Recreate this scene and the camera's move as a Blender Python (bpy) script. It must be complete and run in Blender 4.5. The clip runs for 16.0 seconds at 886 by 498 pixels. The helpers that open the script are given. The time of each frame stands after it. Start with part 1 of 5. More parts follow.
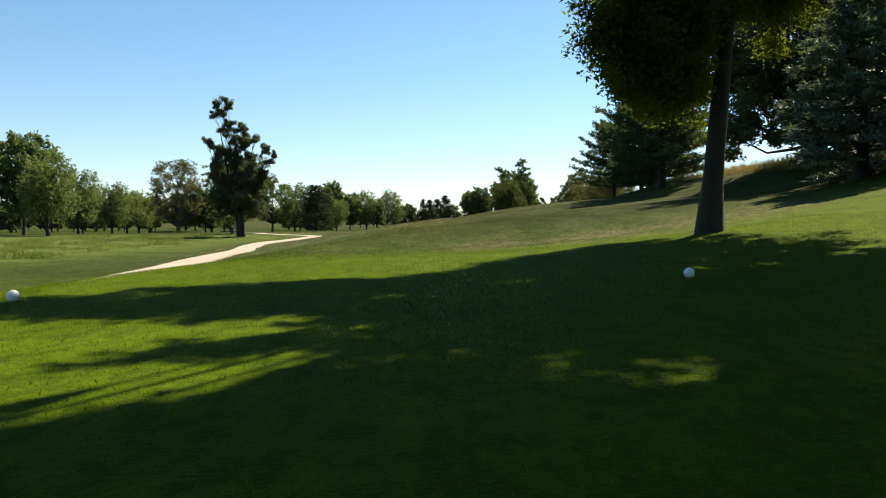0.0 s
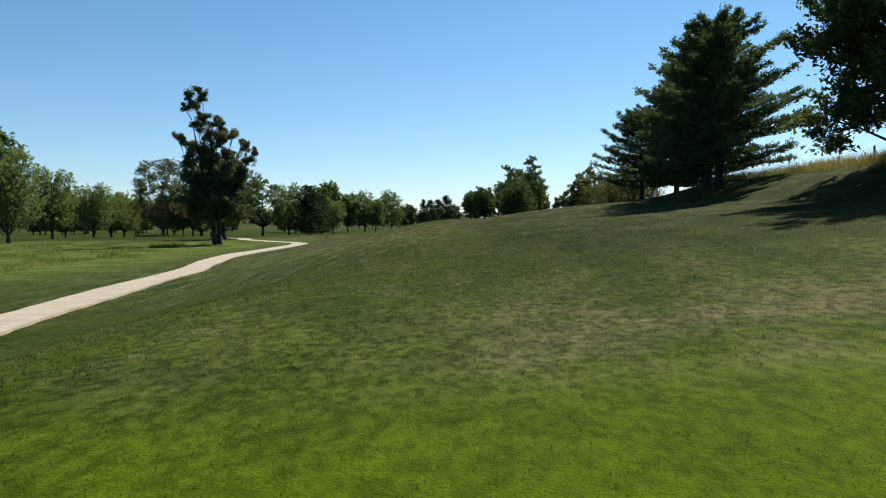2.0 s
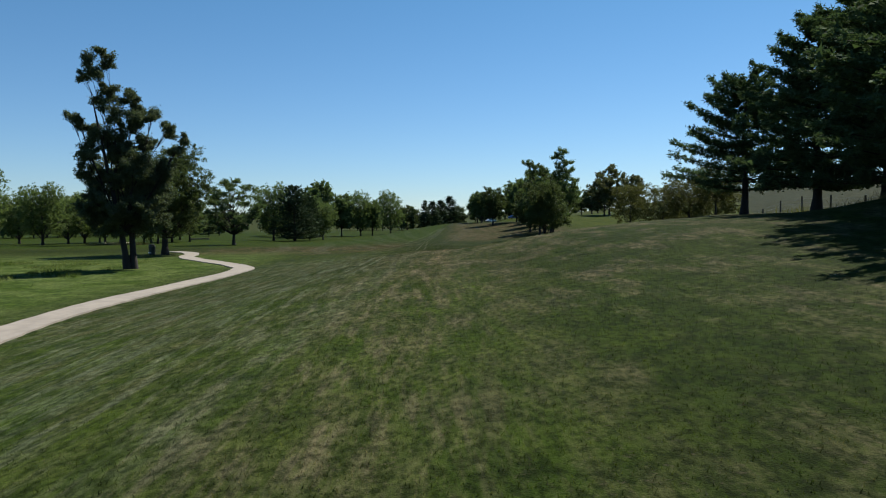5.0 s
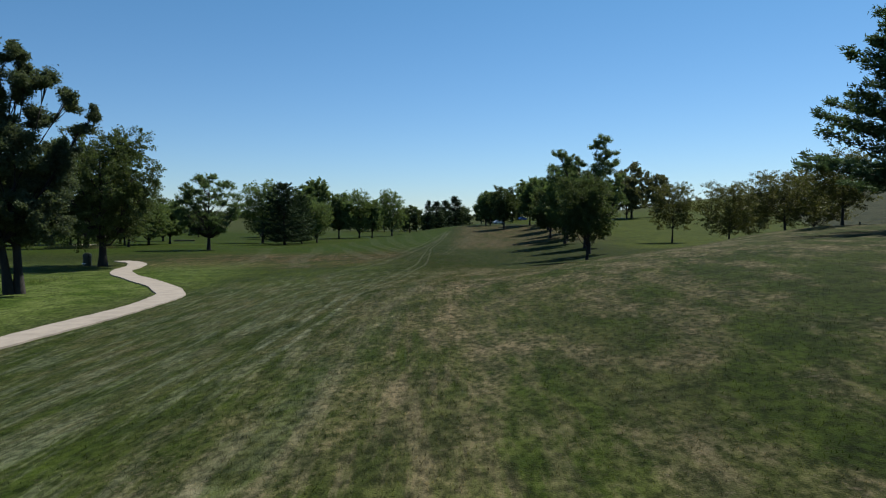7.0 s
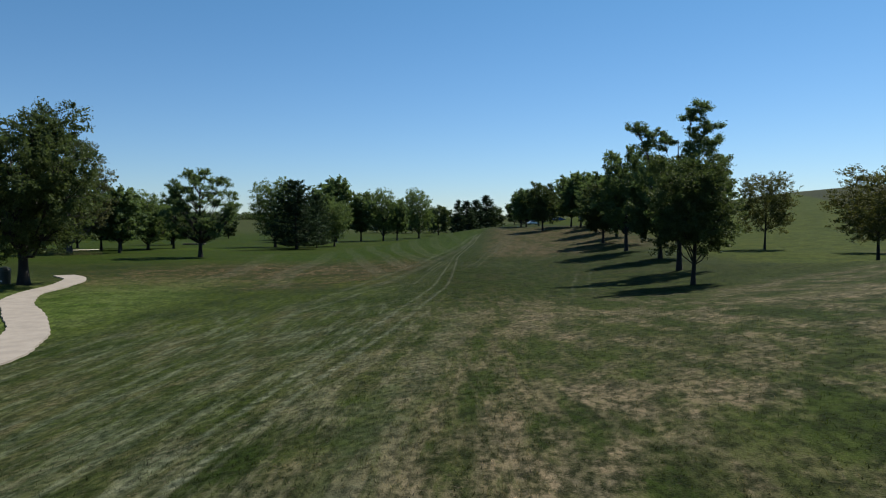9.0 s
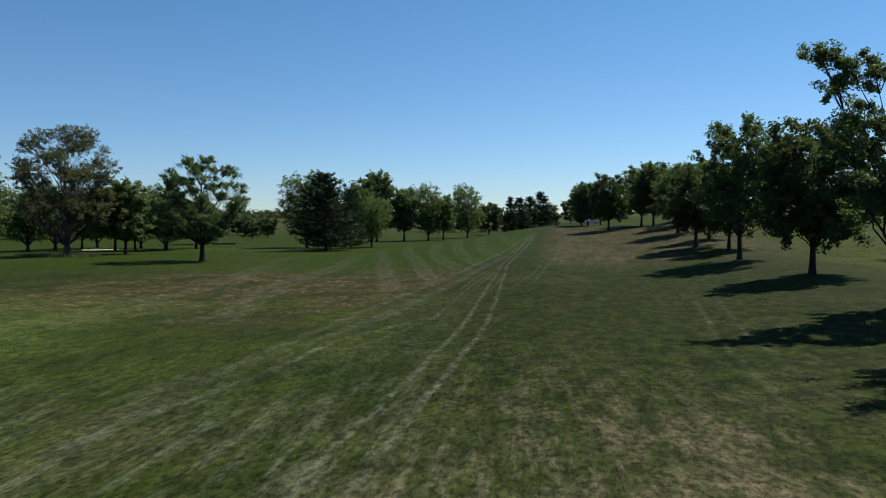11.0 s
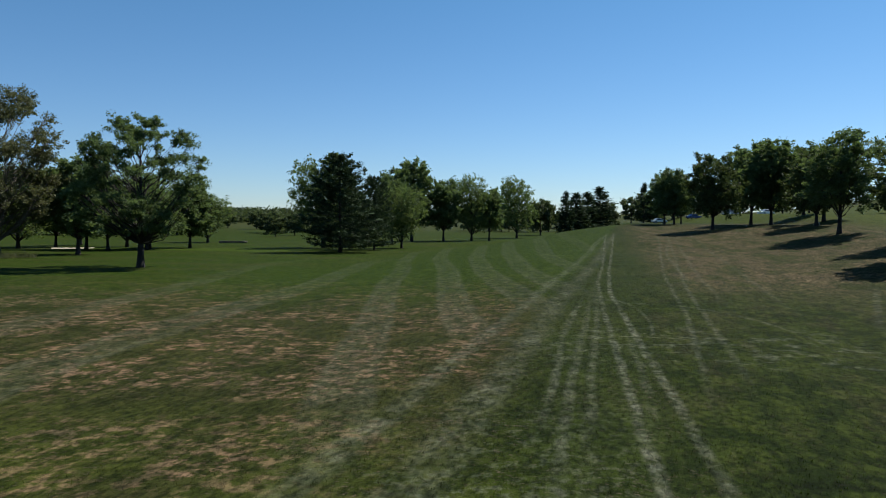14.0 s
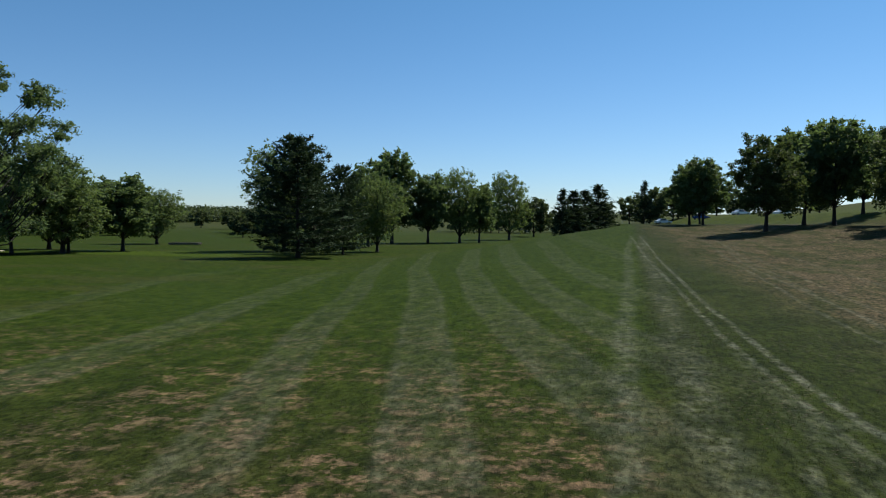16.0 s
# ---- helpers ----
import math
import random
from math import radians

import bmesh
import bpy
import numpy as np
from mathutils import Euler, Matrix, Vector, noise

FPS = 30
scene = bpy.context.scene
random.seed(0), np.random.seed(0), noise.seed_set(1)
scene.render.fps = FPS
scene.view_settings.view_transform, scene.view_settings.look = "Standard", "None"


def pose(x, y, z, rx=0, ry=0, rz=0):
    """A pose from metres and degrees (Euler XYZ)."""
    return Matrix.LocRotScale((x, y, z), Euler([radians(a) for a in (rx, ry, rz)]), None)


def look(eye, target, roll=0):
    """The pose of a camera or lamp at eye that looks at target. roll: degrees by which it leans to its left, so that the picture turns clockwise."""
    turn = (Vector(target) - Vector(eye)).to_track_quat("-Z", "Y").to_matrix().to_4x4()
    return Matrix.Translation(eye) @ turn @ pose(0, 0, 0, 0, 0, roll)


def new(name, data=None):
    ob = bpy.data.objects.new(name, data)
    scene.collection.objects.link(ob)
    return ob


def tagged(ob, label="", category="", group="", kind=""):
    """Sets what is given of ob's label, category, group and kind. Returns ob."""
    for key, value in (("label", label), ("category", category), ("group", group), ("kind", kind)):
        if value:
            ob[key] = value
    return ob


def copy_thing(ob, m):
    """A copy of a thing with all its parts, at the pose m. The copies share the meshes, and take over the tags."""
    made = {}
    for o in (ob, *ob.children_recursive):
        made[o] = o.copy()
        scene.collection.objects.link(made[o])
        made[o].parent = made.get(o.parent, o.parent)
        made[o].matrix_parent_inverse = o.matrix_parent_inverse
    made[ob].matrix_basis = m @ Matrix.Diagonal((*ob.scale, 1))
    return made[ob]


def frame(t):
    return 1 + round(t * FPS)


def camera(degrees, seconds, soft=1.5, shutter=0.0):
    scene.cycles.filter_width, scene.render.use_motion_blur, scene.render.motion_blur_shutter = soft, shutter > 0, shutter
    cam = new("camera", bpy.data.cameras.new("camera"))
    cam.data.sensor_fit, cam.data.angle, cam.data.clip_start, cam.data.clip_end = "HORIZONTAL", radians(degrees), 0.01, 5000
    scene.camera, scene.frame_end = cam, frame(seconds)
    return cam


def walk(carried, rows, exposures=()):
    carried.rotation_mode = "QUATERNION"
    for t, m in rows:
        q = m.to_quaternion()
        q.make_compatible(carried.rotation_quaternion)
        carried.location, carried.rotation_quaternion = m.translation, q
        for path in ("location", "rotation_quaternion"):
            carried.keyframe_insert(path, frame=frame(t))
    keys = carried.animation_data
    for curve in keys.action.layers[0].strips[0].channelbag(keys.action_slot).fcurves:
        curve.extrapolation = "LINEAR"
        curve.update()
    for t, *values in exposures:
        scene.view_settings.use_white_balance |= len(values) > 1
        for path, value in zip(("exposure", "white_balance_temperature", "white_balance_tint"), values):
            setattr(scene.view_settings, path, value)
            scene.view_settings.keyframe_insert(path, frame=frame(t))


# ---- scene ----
cam = camera(65.0, 16.0, 1.1)

PATH = [
    (0, (1.442, -5.753, 1.232), (1.397, -3.755, 1.158), -0.5),
    (0.5, (1.358, -3.815, 1.585), (1.313, -1.817, 1.51), -0.6),
    (1, (1.255, -1.586, 1.665), (1.21, 0.412, 1.592), -0.7),
    (1.5, (1.181, 1.109, 1.752), (1.133, 3.107, 1.677), -0.7),
    (2, (1.107, 4.215, 1.845), (1.059, 6.213, 1.77), -0.7),
    (2.5, (1.021, 7.609, 1.999), (0.972, 9.607, 1.923), -0.7),
    (3, (0.972, 11.207, 2.243), (0.921, 13.205, 2.164), -0.8),
    (3.5, (0.96, 14.915, 2.502), (0.906, 16.913, 2.422), -0.7),
    (4, (0.943, 18.714, 2.731), (0.888, 20.712, 2.653), -0.7),
    (6.5, (0.019, 38.691, 3.687), (-0.047, 40.688, 3.611), -0.3),
    (7, (-0.117, 42.731, 3.736), (-0.185, 44.728, 3.66), -0.2),
    (7.5, (-0.226, 46.963, 3.788), (-0.294, 48.96, 3.712), -0.3),
    (8, (-0.313, 51.262, 3.828), (-0.391, 53.26, 3.754), -0.3),
    (8.5, (-0.413, 55.419, 3.872), (-0.533, 57.414, 3.798), -0.3),
    (9, (-0.539, 59.495, 3.91), (-0.696, 61.487, 3.836), -0.4),
    (9.5, (-0.69, 63.637, 3.947), (-0.885, 65.626, 3.871), -0.3),
    (10, (-0.87, 67.8, 4.0), (-1.103, 69.785, 3.922), -0.3),
    (12.5, (-2.688, 89.145, 3.42), (-3.093, 91.102, 3.345), 0.1),
    (13, (-3.543, 93.362, 3.358), (-3.971, 95.314, 3.281), 0.3),
    (13.5, (-4.434, 97.634, 3.289), (-4.867, 99.586, 3.212), 0.3),
    (14, (-5.321, 101.904, 3.221), (-5.755, 103.854, 3.144), 0.2),
    (14.5, (-6.167, 106.081, 3.184), (-6.602, 108.032, 3.107), 0.2),
    (15, (-7.011, 110.264, 3.185), (-7.447, 112.214, 3.106), 0.3),
    (15.5, (-7.838, 114.59, 3.148), (-8.276, 116.54, 3.069), 0.3),
    (16, (-8.6, 119.106, 3.025), (-8.998, 121.065, 2.95), 0.4),
]
walk(cam, [(t, look(eye, target, roll)) for t, eye, target, roll in PATH], exposures=((0, 1.66, 8700, 9), (1, 1.56, 8300, 8), (2, 1.22, 7500, 6), (3, 0.9, 7000, 7), (4, 0.84, 6800, 6), (8, 0.74, 6650, 7), (12.5, 0.82, 6600, 8), (16, 0.84, 6600, 8)))

# ---- light ----
SUN = Vector((0.515, 0.646, 1.0)).normalized()
sun_data = bpy.data.lights.new("sun", "SUN")
sun_data.energy, sun_data.angle, sun_data.color = 5.0, radians(0.53), (1.0, 0.95, 0.86)
sun = new("sun", sun_data)
sun.matrix_world = look(SUN * 200, (0, 0, 0))
world = bpy.data.worlds.new("sky")
scene.world = world
world.use_nodes = True
wn = world.node_tree
sky = wn.nodes.new("ShaderNodeTexSky")
sky.sky_type, sky.sun_disc = "NISHITA", False
sky.sun_elevation, sky.sun_rotation = math.asin(SUN.z), math.atan2(SUN.x, SUN.y)
sky.altitude, sky.air_density, sky.dust_density, sky.ozone_density = 250, 1.0, 0.1, 3.0
tint = wn.nodes.new("ShaderNodeMix")
tint.data_type, tint.blend_type = "RGBA", "MULTIPLY"
tint.inputs[0].default_value = 1.0
way = wn.nodes.new("ShaderNodeSeparateXYZ")
wn.links.new(wn.nodes.new("ShaderNodeTexCoord").outputs["Generated"], way.inputs[0])
high = wn.nodes.new("ShaderNodeMapRange")
high.inputs["From Min"].default_value, high.inputs["From Max"].default_value = 0.02, 0.42
wn.links.new(way.outputs[2], high.inputs[0])
air = wn.nodes.new("ShaderNodeMix")
air.data_type = "RGBA"
air.inputs[6].default_value, air.inputs[7].default_value = (0.75, 0.90, 1.16, 1), (0.52, 0.94, 1.10, 1)
wn.links.new(high.outputs[0], air.inputs[0])
wn.links.new(air.outputs[2], tint.inputs[7])
wn.links.new(sky.outputs[0], tint.inputs[6])
wn.links.new(tint.outputs[2], wn.nodes["Background"].inputs[0])
wn.nodes["Background"].inputs[1].default_value = 0.056

# ---- ground shape ----
def smooth(a, b, v):
    u = np.clip((np.asarray(v, float) - a) / (b - a), 0, 1)
    return u * u * (3 - 2 * u)


def ground_z(x, y):
    """Height of the turf: a swale on one hand, a bank on the other, low hills far off."""
    x, y = np.asarray(x, float), np.asarray(y, float)
    centre = np.interp(y, [-40, 0, 13, 26, 52, 66, 80, 95, 112, 130, 160, 205, 260, 340, 500],
                       [0.4, 0.55, 0.62, 0.95, 1.4, 1.6, 1.0, 0.5, 0.22, 0.25, 0.9, 2.9, 3.4, 4.0, 5.0])
    low = np.interp(y, [-40, 60, 80, 95, 125, 150, 210, 320, 600], [-0.5, -0.5, -0.3, -0.15, -0.2, -0.4, -1.1, -1.0, 0.0])
    wide = np.interp(y, [-10, 5, 14, 22, 45, 90, 125, 170, 200], [4, 4.5, 5.2, 8, 15, 17, 20, 28, 31])
    shift = np.interp(y, [-10, 3, 8, 14, 24, 205, 300], [-3.3, -3.2, -2.4, -2.5, 0, 0, 14])
    side = smooth(0, 1, (x + wide - shift) / wide)
    rise = np.interp(y, [-30, 5, 30, 45, 75, 92, 128, 160, 200, 400], [0.6, 0.9, 0.95, 1.0, 0.95, 0.58, 0.58, 0.62, 0.5, 0.5])
    cap = np.interp(y, [70, 90, 104, 130, 160, 200], [19, 17, 12, 12, 15, 18])
    xr = np.maximum(x - np.interp(y, [2, 7], [2.6, 0]), 0)
    bank = 0.0103 * np.minimum(xr, cap) ** 2 + np.interp(y, [60, 95], [0.09, 0.02]) * np.clip(xr - cap, 0, 14)
    even, dome = 0.105 * xr, 2.0 * (1 - np.exp(-(xr / 8.0) ** 1.4))
    early, late, beyond = smooth(10, 22, y), smooth(42, 54, y), smooth(70, 88, y)
    shoulder = even + (dome - even) * late
    shoulder = shoulder + (rise * bank - shoulder) * np.maximum(1 - early, beyond)
    shoulder = shoulder + 1.15 * smooth(13.2, 19, x) * early * (1 - smooth(50, 62, y))
    z = low + (centre - low) * side + shoulder
    crest = np.interp(y, [58, 66, 75, 85, 95], [9, 3.7, 3.3, 3.0, 3.0]) + 0.3 * np.clip(x - 17.5, 0, 8)
    z = z - 0.9 * np.maximum(z - crest, 0)
    z = z + 15 * smooth(38, 190, x) * smooth(60, 170, y) * (1 - smooth(420, 700, y))
    far = np.hypot(x, y)
    z = z + 17 * smooth(380, 1000, far) * (0.75 + 0.25 * np.sin(x / 260 + 1.0) * np.cos(y / 310))
    z = z + 0.05 * np.sin(x / 3.7 + y / 9.0) * np.cos(y / 5.3 - x / 11.0)
    return z

# ---- materials ----
class Graph:
    """Small shorthand for a shader node tree."""

    def __init__(self, tree):
        self.tree = tree

    def node(self, kind, **inputs):
        n = self.tree.nodes.new(kind)
        for key, value in inputs.items():
            self.feed(n.inputs[key.replace("_", " ")], value)
        return n

    def feed(self, socket, value):
        if isinstance(value, bpy.types.NodeSocket):
            self.tree.links.new(value, socket)
        elif value is not None:
            socket.default_value = value

    def math(self, op, a, b=None, c=None, clamp=False):
        n = self.tree.nodes.new("ShaderNodeMath")
        n.operation, n.use_clamp = op, clamp
        for i, v in enumerate((a, b, c)):
            if v is not None:
                self.feed(n.inputs[i], v)
        return n.outputs[0]

    def step(self, v, a, b):
        n = self.tree.nodes.new("ShaderNodeMapRange")
        n.interpolation_type, n.clamp = "SMOOTHSTEP", False
        self.feed(n.inputs[0], v)
        self.feed(n.inputs[1], a)
        self.feed(n.inputs[2], b)
        return n.outputs[0]

    def mix(self, f, a, b, mode="MIX"):
        n = self.tree.nodes.new("ShaderNodeMix")
        n.data_type, n.blend_type = "RGBA", mode
        for i, v in ((0, f), (6, a), (7, b)):
            self.feed(n.inputs[i], (*v, 1) if isinstance(v, tuple) and len(v) == 3 else v)
        return n.outputs[2]

    def noise(self, vec, scale, detail=3, rough=0.55):
        n = self.node("ShaderNodeTexNoise", Scale=scale, Detail=detail, Roughness=rough)
        self.feed(n.inputs["Vector"], vec)
        return n.outputs[0]

    def scaled(self, vec, s):
        n = self.tree.nodes.new("ShaderNodeVectorMath")
        n.operation = "MULTIPLY"
        self.feed(n.inputs[0], vec)
        n.inputs[1].default_value = s
        return n.outputs[0]


def material(name):
    m = bpy.data.materials.new(name)
    m.use_nodes = True
    g = Graph(m.node_tree)
    b = m.node_tree.nodes["Principled BSDF"]
    return m, g, b


def turf_group():
    """Colour of the turf over the plan: lush tee, dry patches, mown stripes, wheel tracks."""
    tree = bpy.data.node_groups.new("turf_colour", "ShaderNodeTree")
    tree.interface.new_socket("Colour", in_out="OUTPUT", socket_type="NodeSocketColor")
    g = Graph(tree)
    out = tree.nodes.new("NodeGroupOutput")
    pos = tree.nodes.new("ShaderNodeNewGeometry").outputs["Position"]
    sep = tree.nodes.new("ShaderNodeSeparateXYZ")
    tree.links.new(pos, sep.inputs[0])
    x, y = sep.outputs[0], sep.outputs[1]

    def times(*terms):
        value = terms[0]
        for term in terms[1:]:
            value = g.math("MULTIPLY", value, term)
        return value

    def zone(x0=None, x1=None, y0=None, y1=None):
        """1 inside the ranges; each edge is a pair (outside, inside)."""
        edges = [g.step(v, *e) for v, e in ((x, x0), (x, x1), (y, y0), (y, y1)) if e]
        return times(*edges)

    def flip(v):
        return g.math("SUBTRACT", 1.0, v)

    big, mid = g.noise(pos, 0.13, 3), g.noise(pos, 0.55, 4, 0.62)
    grain = g.scaled(pos, (1.0, 0.55, 1.0))
    small, clump, fine = g.noise(pos, 3.0, 3, 0.6), g.noise(grain, 2.4, 5, 0.66), g.noise(pos, 24.0, 3, 0.65)
    tuft = g.noise(grain, 9.0, 4, 0.68)
    sway = g.math("MULTIPLY", g.math("SUBTRACT", mid, 0.5), 1.6)
    pale, straw = g.mix(small, (0.060, 0.072, 0.052), (0.092, 0.104, 0.082)), g.mix(small, (0.060, 0.048, 0.037), (0.116, 0.096, 0.075))
    # sward
    col = g.mix(g.step(mid, 0.32, 0.68), (0.0100, 0.0170, 0.0040), (0.0165, 0.0262, 0.0060))
    col = g.mix(times(g.step(big, 0.42, 0.62), 0.7), col, (0.0190, 0.0270, 0.0070))
    col = g.mix(times(g.step(y, 62.0, 34.0), 0.75), col, g.mix(g.step(mid, 0.3, 0.7), (0.0155, 0.0300, 0.0036), (0.0255, 0.0430, 0.0056)))
    rough = zone(x0=(-24.0, -9.0), y0=(8.0, 10.0), y1=(92.0, 86.0))
    # olive thatch that shows through on the slope
    thin = g.step(g.noise(g.scaled(pos, (0.7, 0.20, 0.5)), 1.0, 5, 0.66), 0.42, 0.66)
    col = g.mix(times(thin, rough, g.math("MULTIPLY_ADD", 0.26, g.step(y, 30.0, 50.0), 0.24)), col, (0.040, 0.040, 0.022))
    # dry patches, most of them on the shoulder of the bank
    ragged = g.noise(g.scaled(pos, (0.78, 0.30, 0.6)), 1.0, 6, 0.70)
    sere = zone(x0=(-3.5, -0.5), y0=(48.0, 66.0))
    dry = g.step(g.math("MULTIPLY_ADD", sere, 0.025, ragged), 0.46, 0.64)
    much = g.math("ADD", g.math("MULTIPLY_ADD", 0.14, g.step(y, 30.0, 46.0), 0.16), g.math("ADD", g.math("MULTIPLY", 0.28, zone(x0=(-4.0, 0.5), y0=(38.0, 48.0))), g.math("MULTIPLY", 0.26, g.math("ADD", zone(x0=(1.5, 4.0), y0=(22.0, 28.0), y1=(46.0, 38.0)), zone(x0=(-3.0, 0.0), y0=(62.0, 68.0))))))
    col = g.mix(times(dry, rough, much, g.math("MULTIPLY_ADD", 0.55, g.step(tuft, 0.36, 0.6), 0.35), g.math("MULTIPLY_ADD", 0.9, g.step(g.noise(g.scaled(pos, (2.0, 0.75, 1.0)), 1.5, 5, 0.72), 0.36, 0.62), 0.45)), col, straw)
    scorch = times(zone(x0=(-1.0, 4.0), y0=(8.6, 10.0), y1=(15.5, 12.0)), g.step(g.noise(pos, 0.8, 5, 0.7), 0.36, 0.58))
    col = g.mix(times(scorch, 0.5), col, straw)
    # bare reddish flecks between the bands of the lower fairway
    worn = times(zone(x0=(-40.0, -28.0), x1=(-7.0, -8.6), y0=(98.0, 107.0), y1=(148.0, 132.0)), g.step(g.noise(pos, 0.42, 4, 0.65), 0.41, 0.56))
    col = g.mix(times(zone(x0=(-34.0, -24.0), x1=(-6.0, -8.0), y0=(98.0, 108.0), y1=(136.0, 122.0)), 0.26), col, g.mix(clump, (0.022, 0.0175, 0.0085), (0.046, 0.034, 0.0190)))
    col = g.mix(times(worn, g.step(g.noise(g.scaled(pos, (1.0, 1.25, 1.0)), 2.6, 5, 0.72), 0.48, 0.59), 0.86), col, g.mix(big, straw, (0.160, 0.098, 0.066)))
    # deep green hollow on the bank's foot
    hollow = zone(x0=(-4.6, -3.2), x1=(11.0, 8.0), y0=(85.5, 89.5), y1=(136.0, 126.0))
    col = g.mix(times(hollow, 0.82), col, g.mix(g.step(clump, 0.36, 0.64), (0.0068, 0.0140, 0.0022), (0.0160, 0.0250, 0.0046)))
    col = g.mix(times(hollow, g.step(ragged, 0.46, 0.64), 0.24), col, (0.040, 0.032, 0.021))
    scuffed = times(zone(x0=(-7.0, -6.0), x1=(1.6, 0.6), y0=(116.5, 118.5), y1=(124.0, 121.0)), g.step(g.noise(pos, 1.9, 4, 0.7), 0.52, 0.66))
    col = g.mix(times(scuffed, 0.55), col, pale)
    # yellowish lush grass beside the tracks, with pale clippings
    verdant = times(zone(x0=(-24.0, -15.0), x1=(-5.4, -6.6), y0=(80.0, 88.0), y1=(116.0, 106.0)), g.step(g.noise(g.scaled(pos, (0.30, 0.16, 0.3)), 1.0, 4, 0.6), 0.40, 0.60))
    col = g.mix(times(verdant, 0.6), col, g.mix(clump, (0.0180, 0.0310, 0.0034), (0.0340, 0.0480, 0.0066)))
    clipped = times(zone(x0=(-9.0, -7.2), x1=(-4.4, -4.9), y0=(92.0, 96.0), y1=(116.0, 110.0)), g.step(g.noise(pos, 4.6, 5, 0.7), 0.50, 0.64))
    col = g.mix(times(clipped, 0.4), col, pale)
    # parched slope under the far row
    parched = zone(x0=(-3.6, 0.5), x1=(24.0, 15.0), y0=(126.0, 140.0), y1=(222.0, 192.0))
    col = g.mix(times(parched, g.math("MULTIPLY_ADD", 0.62, g.step(g.noise(g.scaled(pos, (1.2, 0.5, 1.0)), 0.6, 6, 0.72), 0.38, 0.60), 0.10)), col, g.mix(g.step(tuft, 0.35, 0.65), (0.028, 0.026, 0.014), (0.096, 0.070, 0.050)))
    # pale streaks combed down the slope
    lean = g.math("MULTIPLY_ADD", y, 0.06, x)
    combed = tree.nodes.new("ShaderNodeCombineXYZ")
    tree.links.new(g.math("MULTIPLY", lean, 2.4), combed.inputs[0])
    tree.links.new(g.math("MULTIPLY", y, 0.28), combed.inputs[1])
    comb = times(g.step(g.noise(combed.outputs[0], 1.0, 6, 0.74), 0.46, 0.64), zone(x0=(-22.0, -12.0), x1=(3.5, -1.5), y0=(16.0, 30.0), y1=(100.0, 80.0)))
    col = g.mix(times(comb, 0.58), col, g.mix(g.step(x, -6.0, 0.0), pale, straw))
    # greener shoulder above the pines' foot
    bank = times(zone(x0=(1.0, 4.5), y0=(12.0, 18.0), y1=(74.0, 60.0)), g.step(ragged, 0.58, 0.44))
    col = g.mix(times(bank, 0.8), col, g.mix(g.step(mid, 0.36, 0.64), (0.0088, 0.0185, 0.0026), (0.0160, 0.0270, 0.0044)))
    # fairway and its mown stripes: lines across the plan, half width, strength
    right_edge = g.math("MULTIPLY_ADD", g.math("SUBTRACT", y, 127.0), 0.062, -7.6)
    fair = times(g.step(g.math("SUBTRACT", x, right_edge), 0.4, -0.4), g.step(y, 122.0, 143.0))
    col = g.mix(times(fair, 0.8), col, g.mix(g.step(clump, 0.3, 0.7), (0.0150, 0.0310, 0.0027), (0.0220, 0.0395, 0.0040)))

    def line_off(turns):
        """Distance across from a bent line over the plan."""
        off = g.math("SUBTRACT", x, turns[0][0])
        for (xa, ya), (xb, yb) in zip(turns, turns[1:]):
            gone = g.math("SUBTRACT", g.math("MINIMUM", g.math("MAXIMUM", y, float(ya)), float(yb)), float(ya))
            off = g.math("MULTIPLY_ADD", gone, (xa - xb) / (yb - ya), off)
        return g.math("ABSOLUTE", g.math("ADD", off, g.math("MULTIPLY", g.math("SUBTRACT", mid, 0.5), 0.22)))

    broken = times(g.step(g.noise(pos, 2.4, 5, 0.74), 0.40, 0.60), g.math("MULTIPLY_ADD", 0.6, g.step(g.noise(g.scaled(pos, (0.6, 0.3, 0.6)), 1.0, 4, 0.65), 0.38, 0.58), 0.4))
    patchy = g.math("MULTIPLY_ADD", 0.6, g.step(g.noise(g.scaled(pos, (1.0, 0.5, 1.0)), 0.9, 4, 0.65), 0.36, 0.6), 0.4)
    patchy = times(patchy, g.math("MULTIPLY_ADD", 0.55, g.step(g.noise(pos, 3.4, 5, 0.7), 0.40, 0.60), 0.45))
    for turns, half, amount in (
            (((-22.1, 106), (-22.4, 116), (-26.8, 133), (-34.0, 160)), 0.85, 0.6), (((-14.3, 101), (-18.0, 116), (-20.9, 139), (-25.8, 162)), 0.9, 0.62),
            (((-8.8, 110), (-10.5, 116), (-13.4, 127), (-16.4, 138), (-18.5, 148), (-23.6, 167), (-28.8, 190)), 0.66, 0.66), (((-8.4, 120), (-10.4, 127), (-13.0, 138), (-15.2, 148), (-20.2, 167), (-29.0, 212)), 0.72, 0.72),
            (((-6.8, 126), (-8.7, 132.5), (-10.3, 138), (-12.4, 146), (-15.9, 163), (-21.3, 200)), 0.76, 0.74), (((-5.8, 131), (-7.9, 138), (-10.2, 148), (-13.6, 168), (-17.5, 198)), 0.74, 0.70),
            (((-6.1, 144), (-8.0, 152), (-9.7, 162), (-13.0, 194)), 0.70, 0.62), (((-5.6, 162), (-7.6, 176), (-10.2, 198)), 0.62, 0.5)):
        off = line_off(turns)
        # two mower passes: paler rims
        m = times(g.step(off, half * 1.2, half * 0.8), g.math("MULTIPLY_ADD", 0.35, g.step(off, half * 0.35, half * 0.85), 0.65))
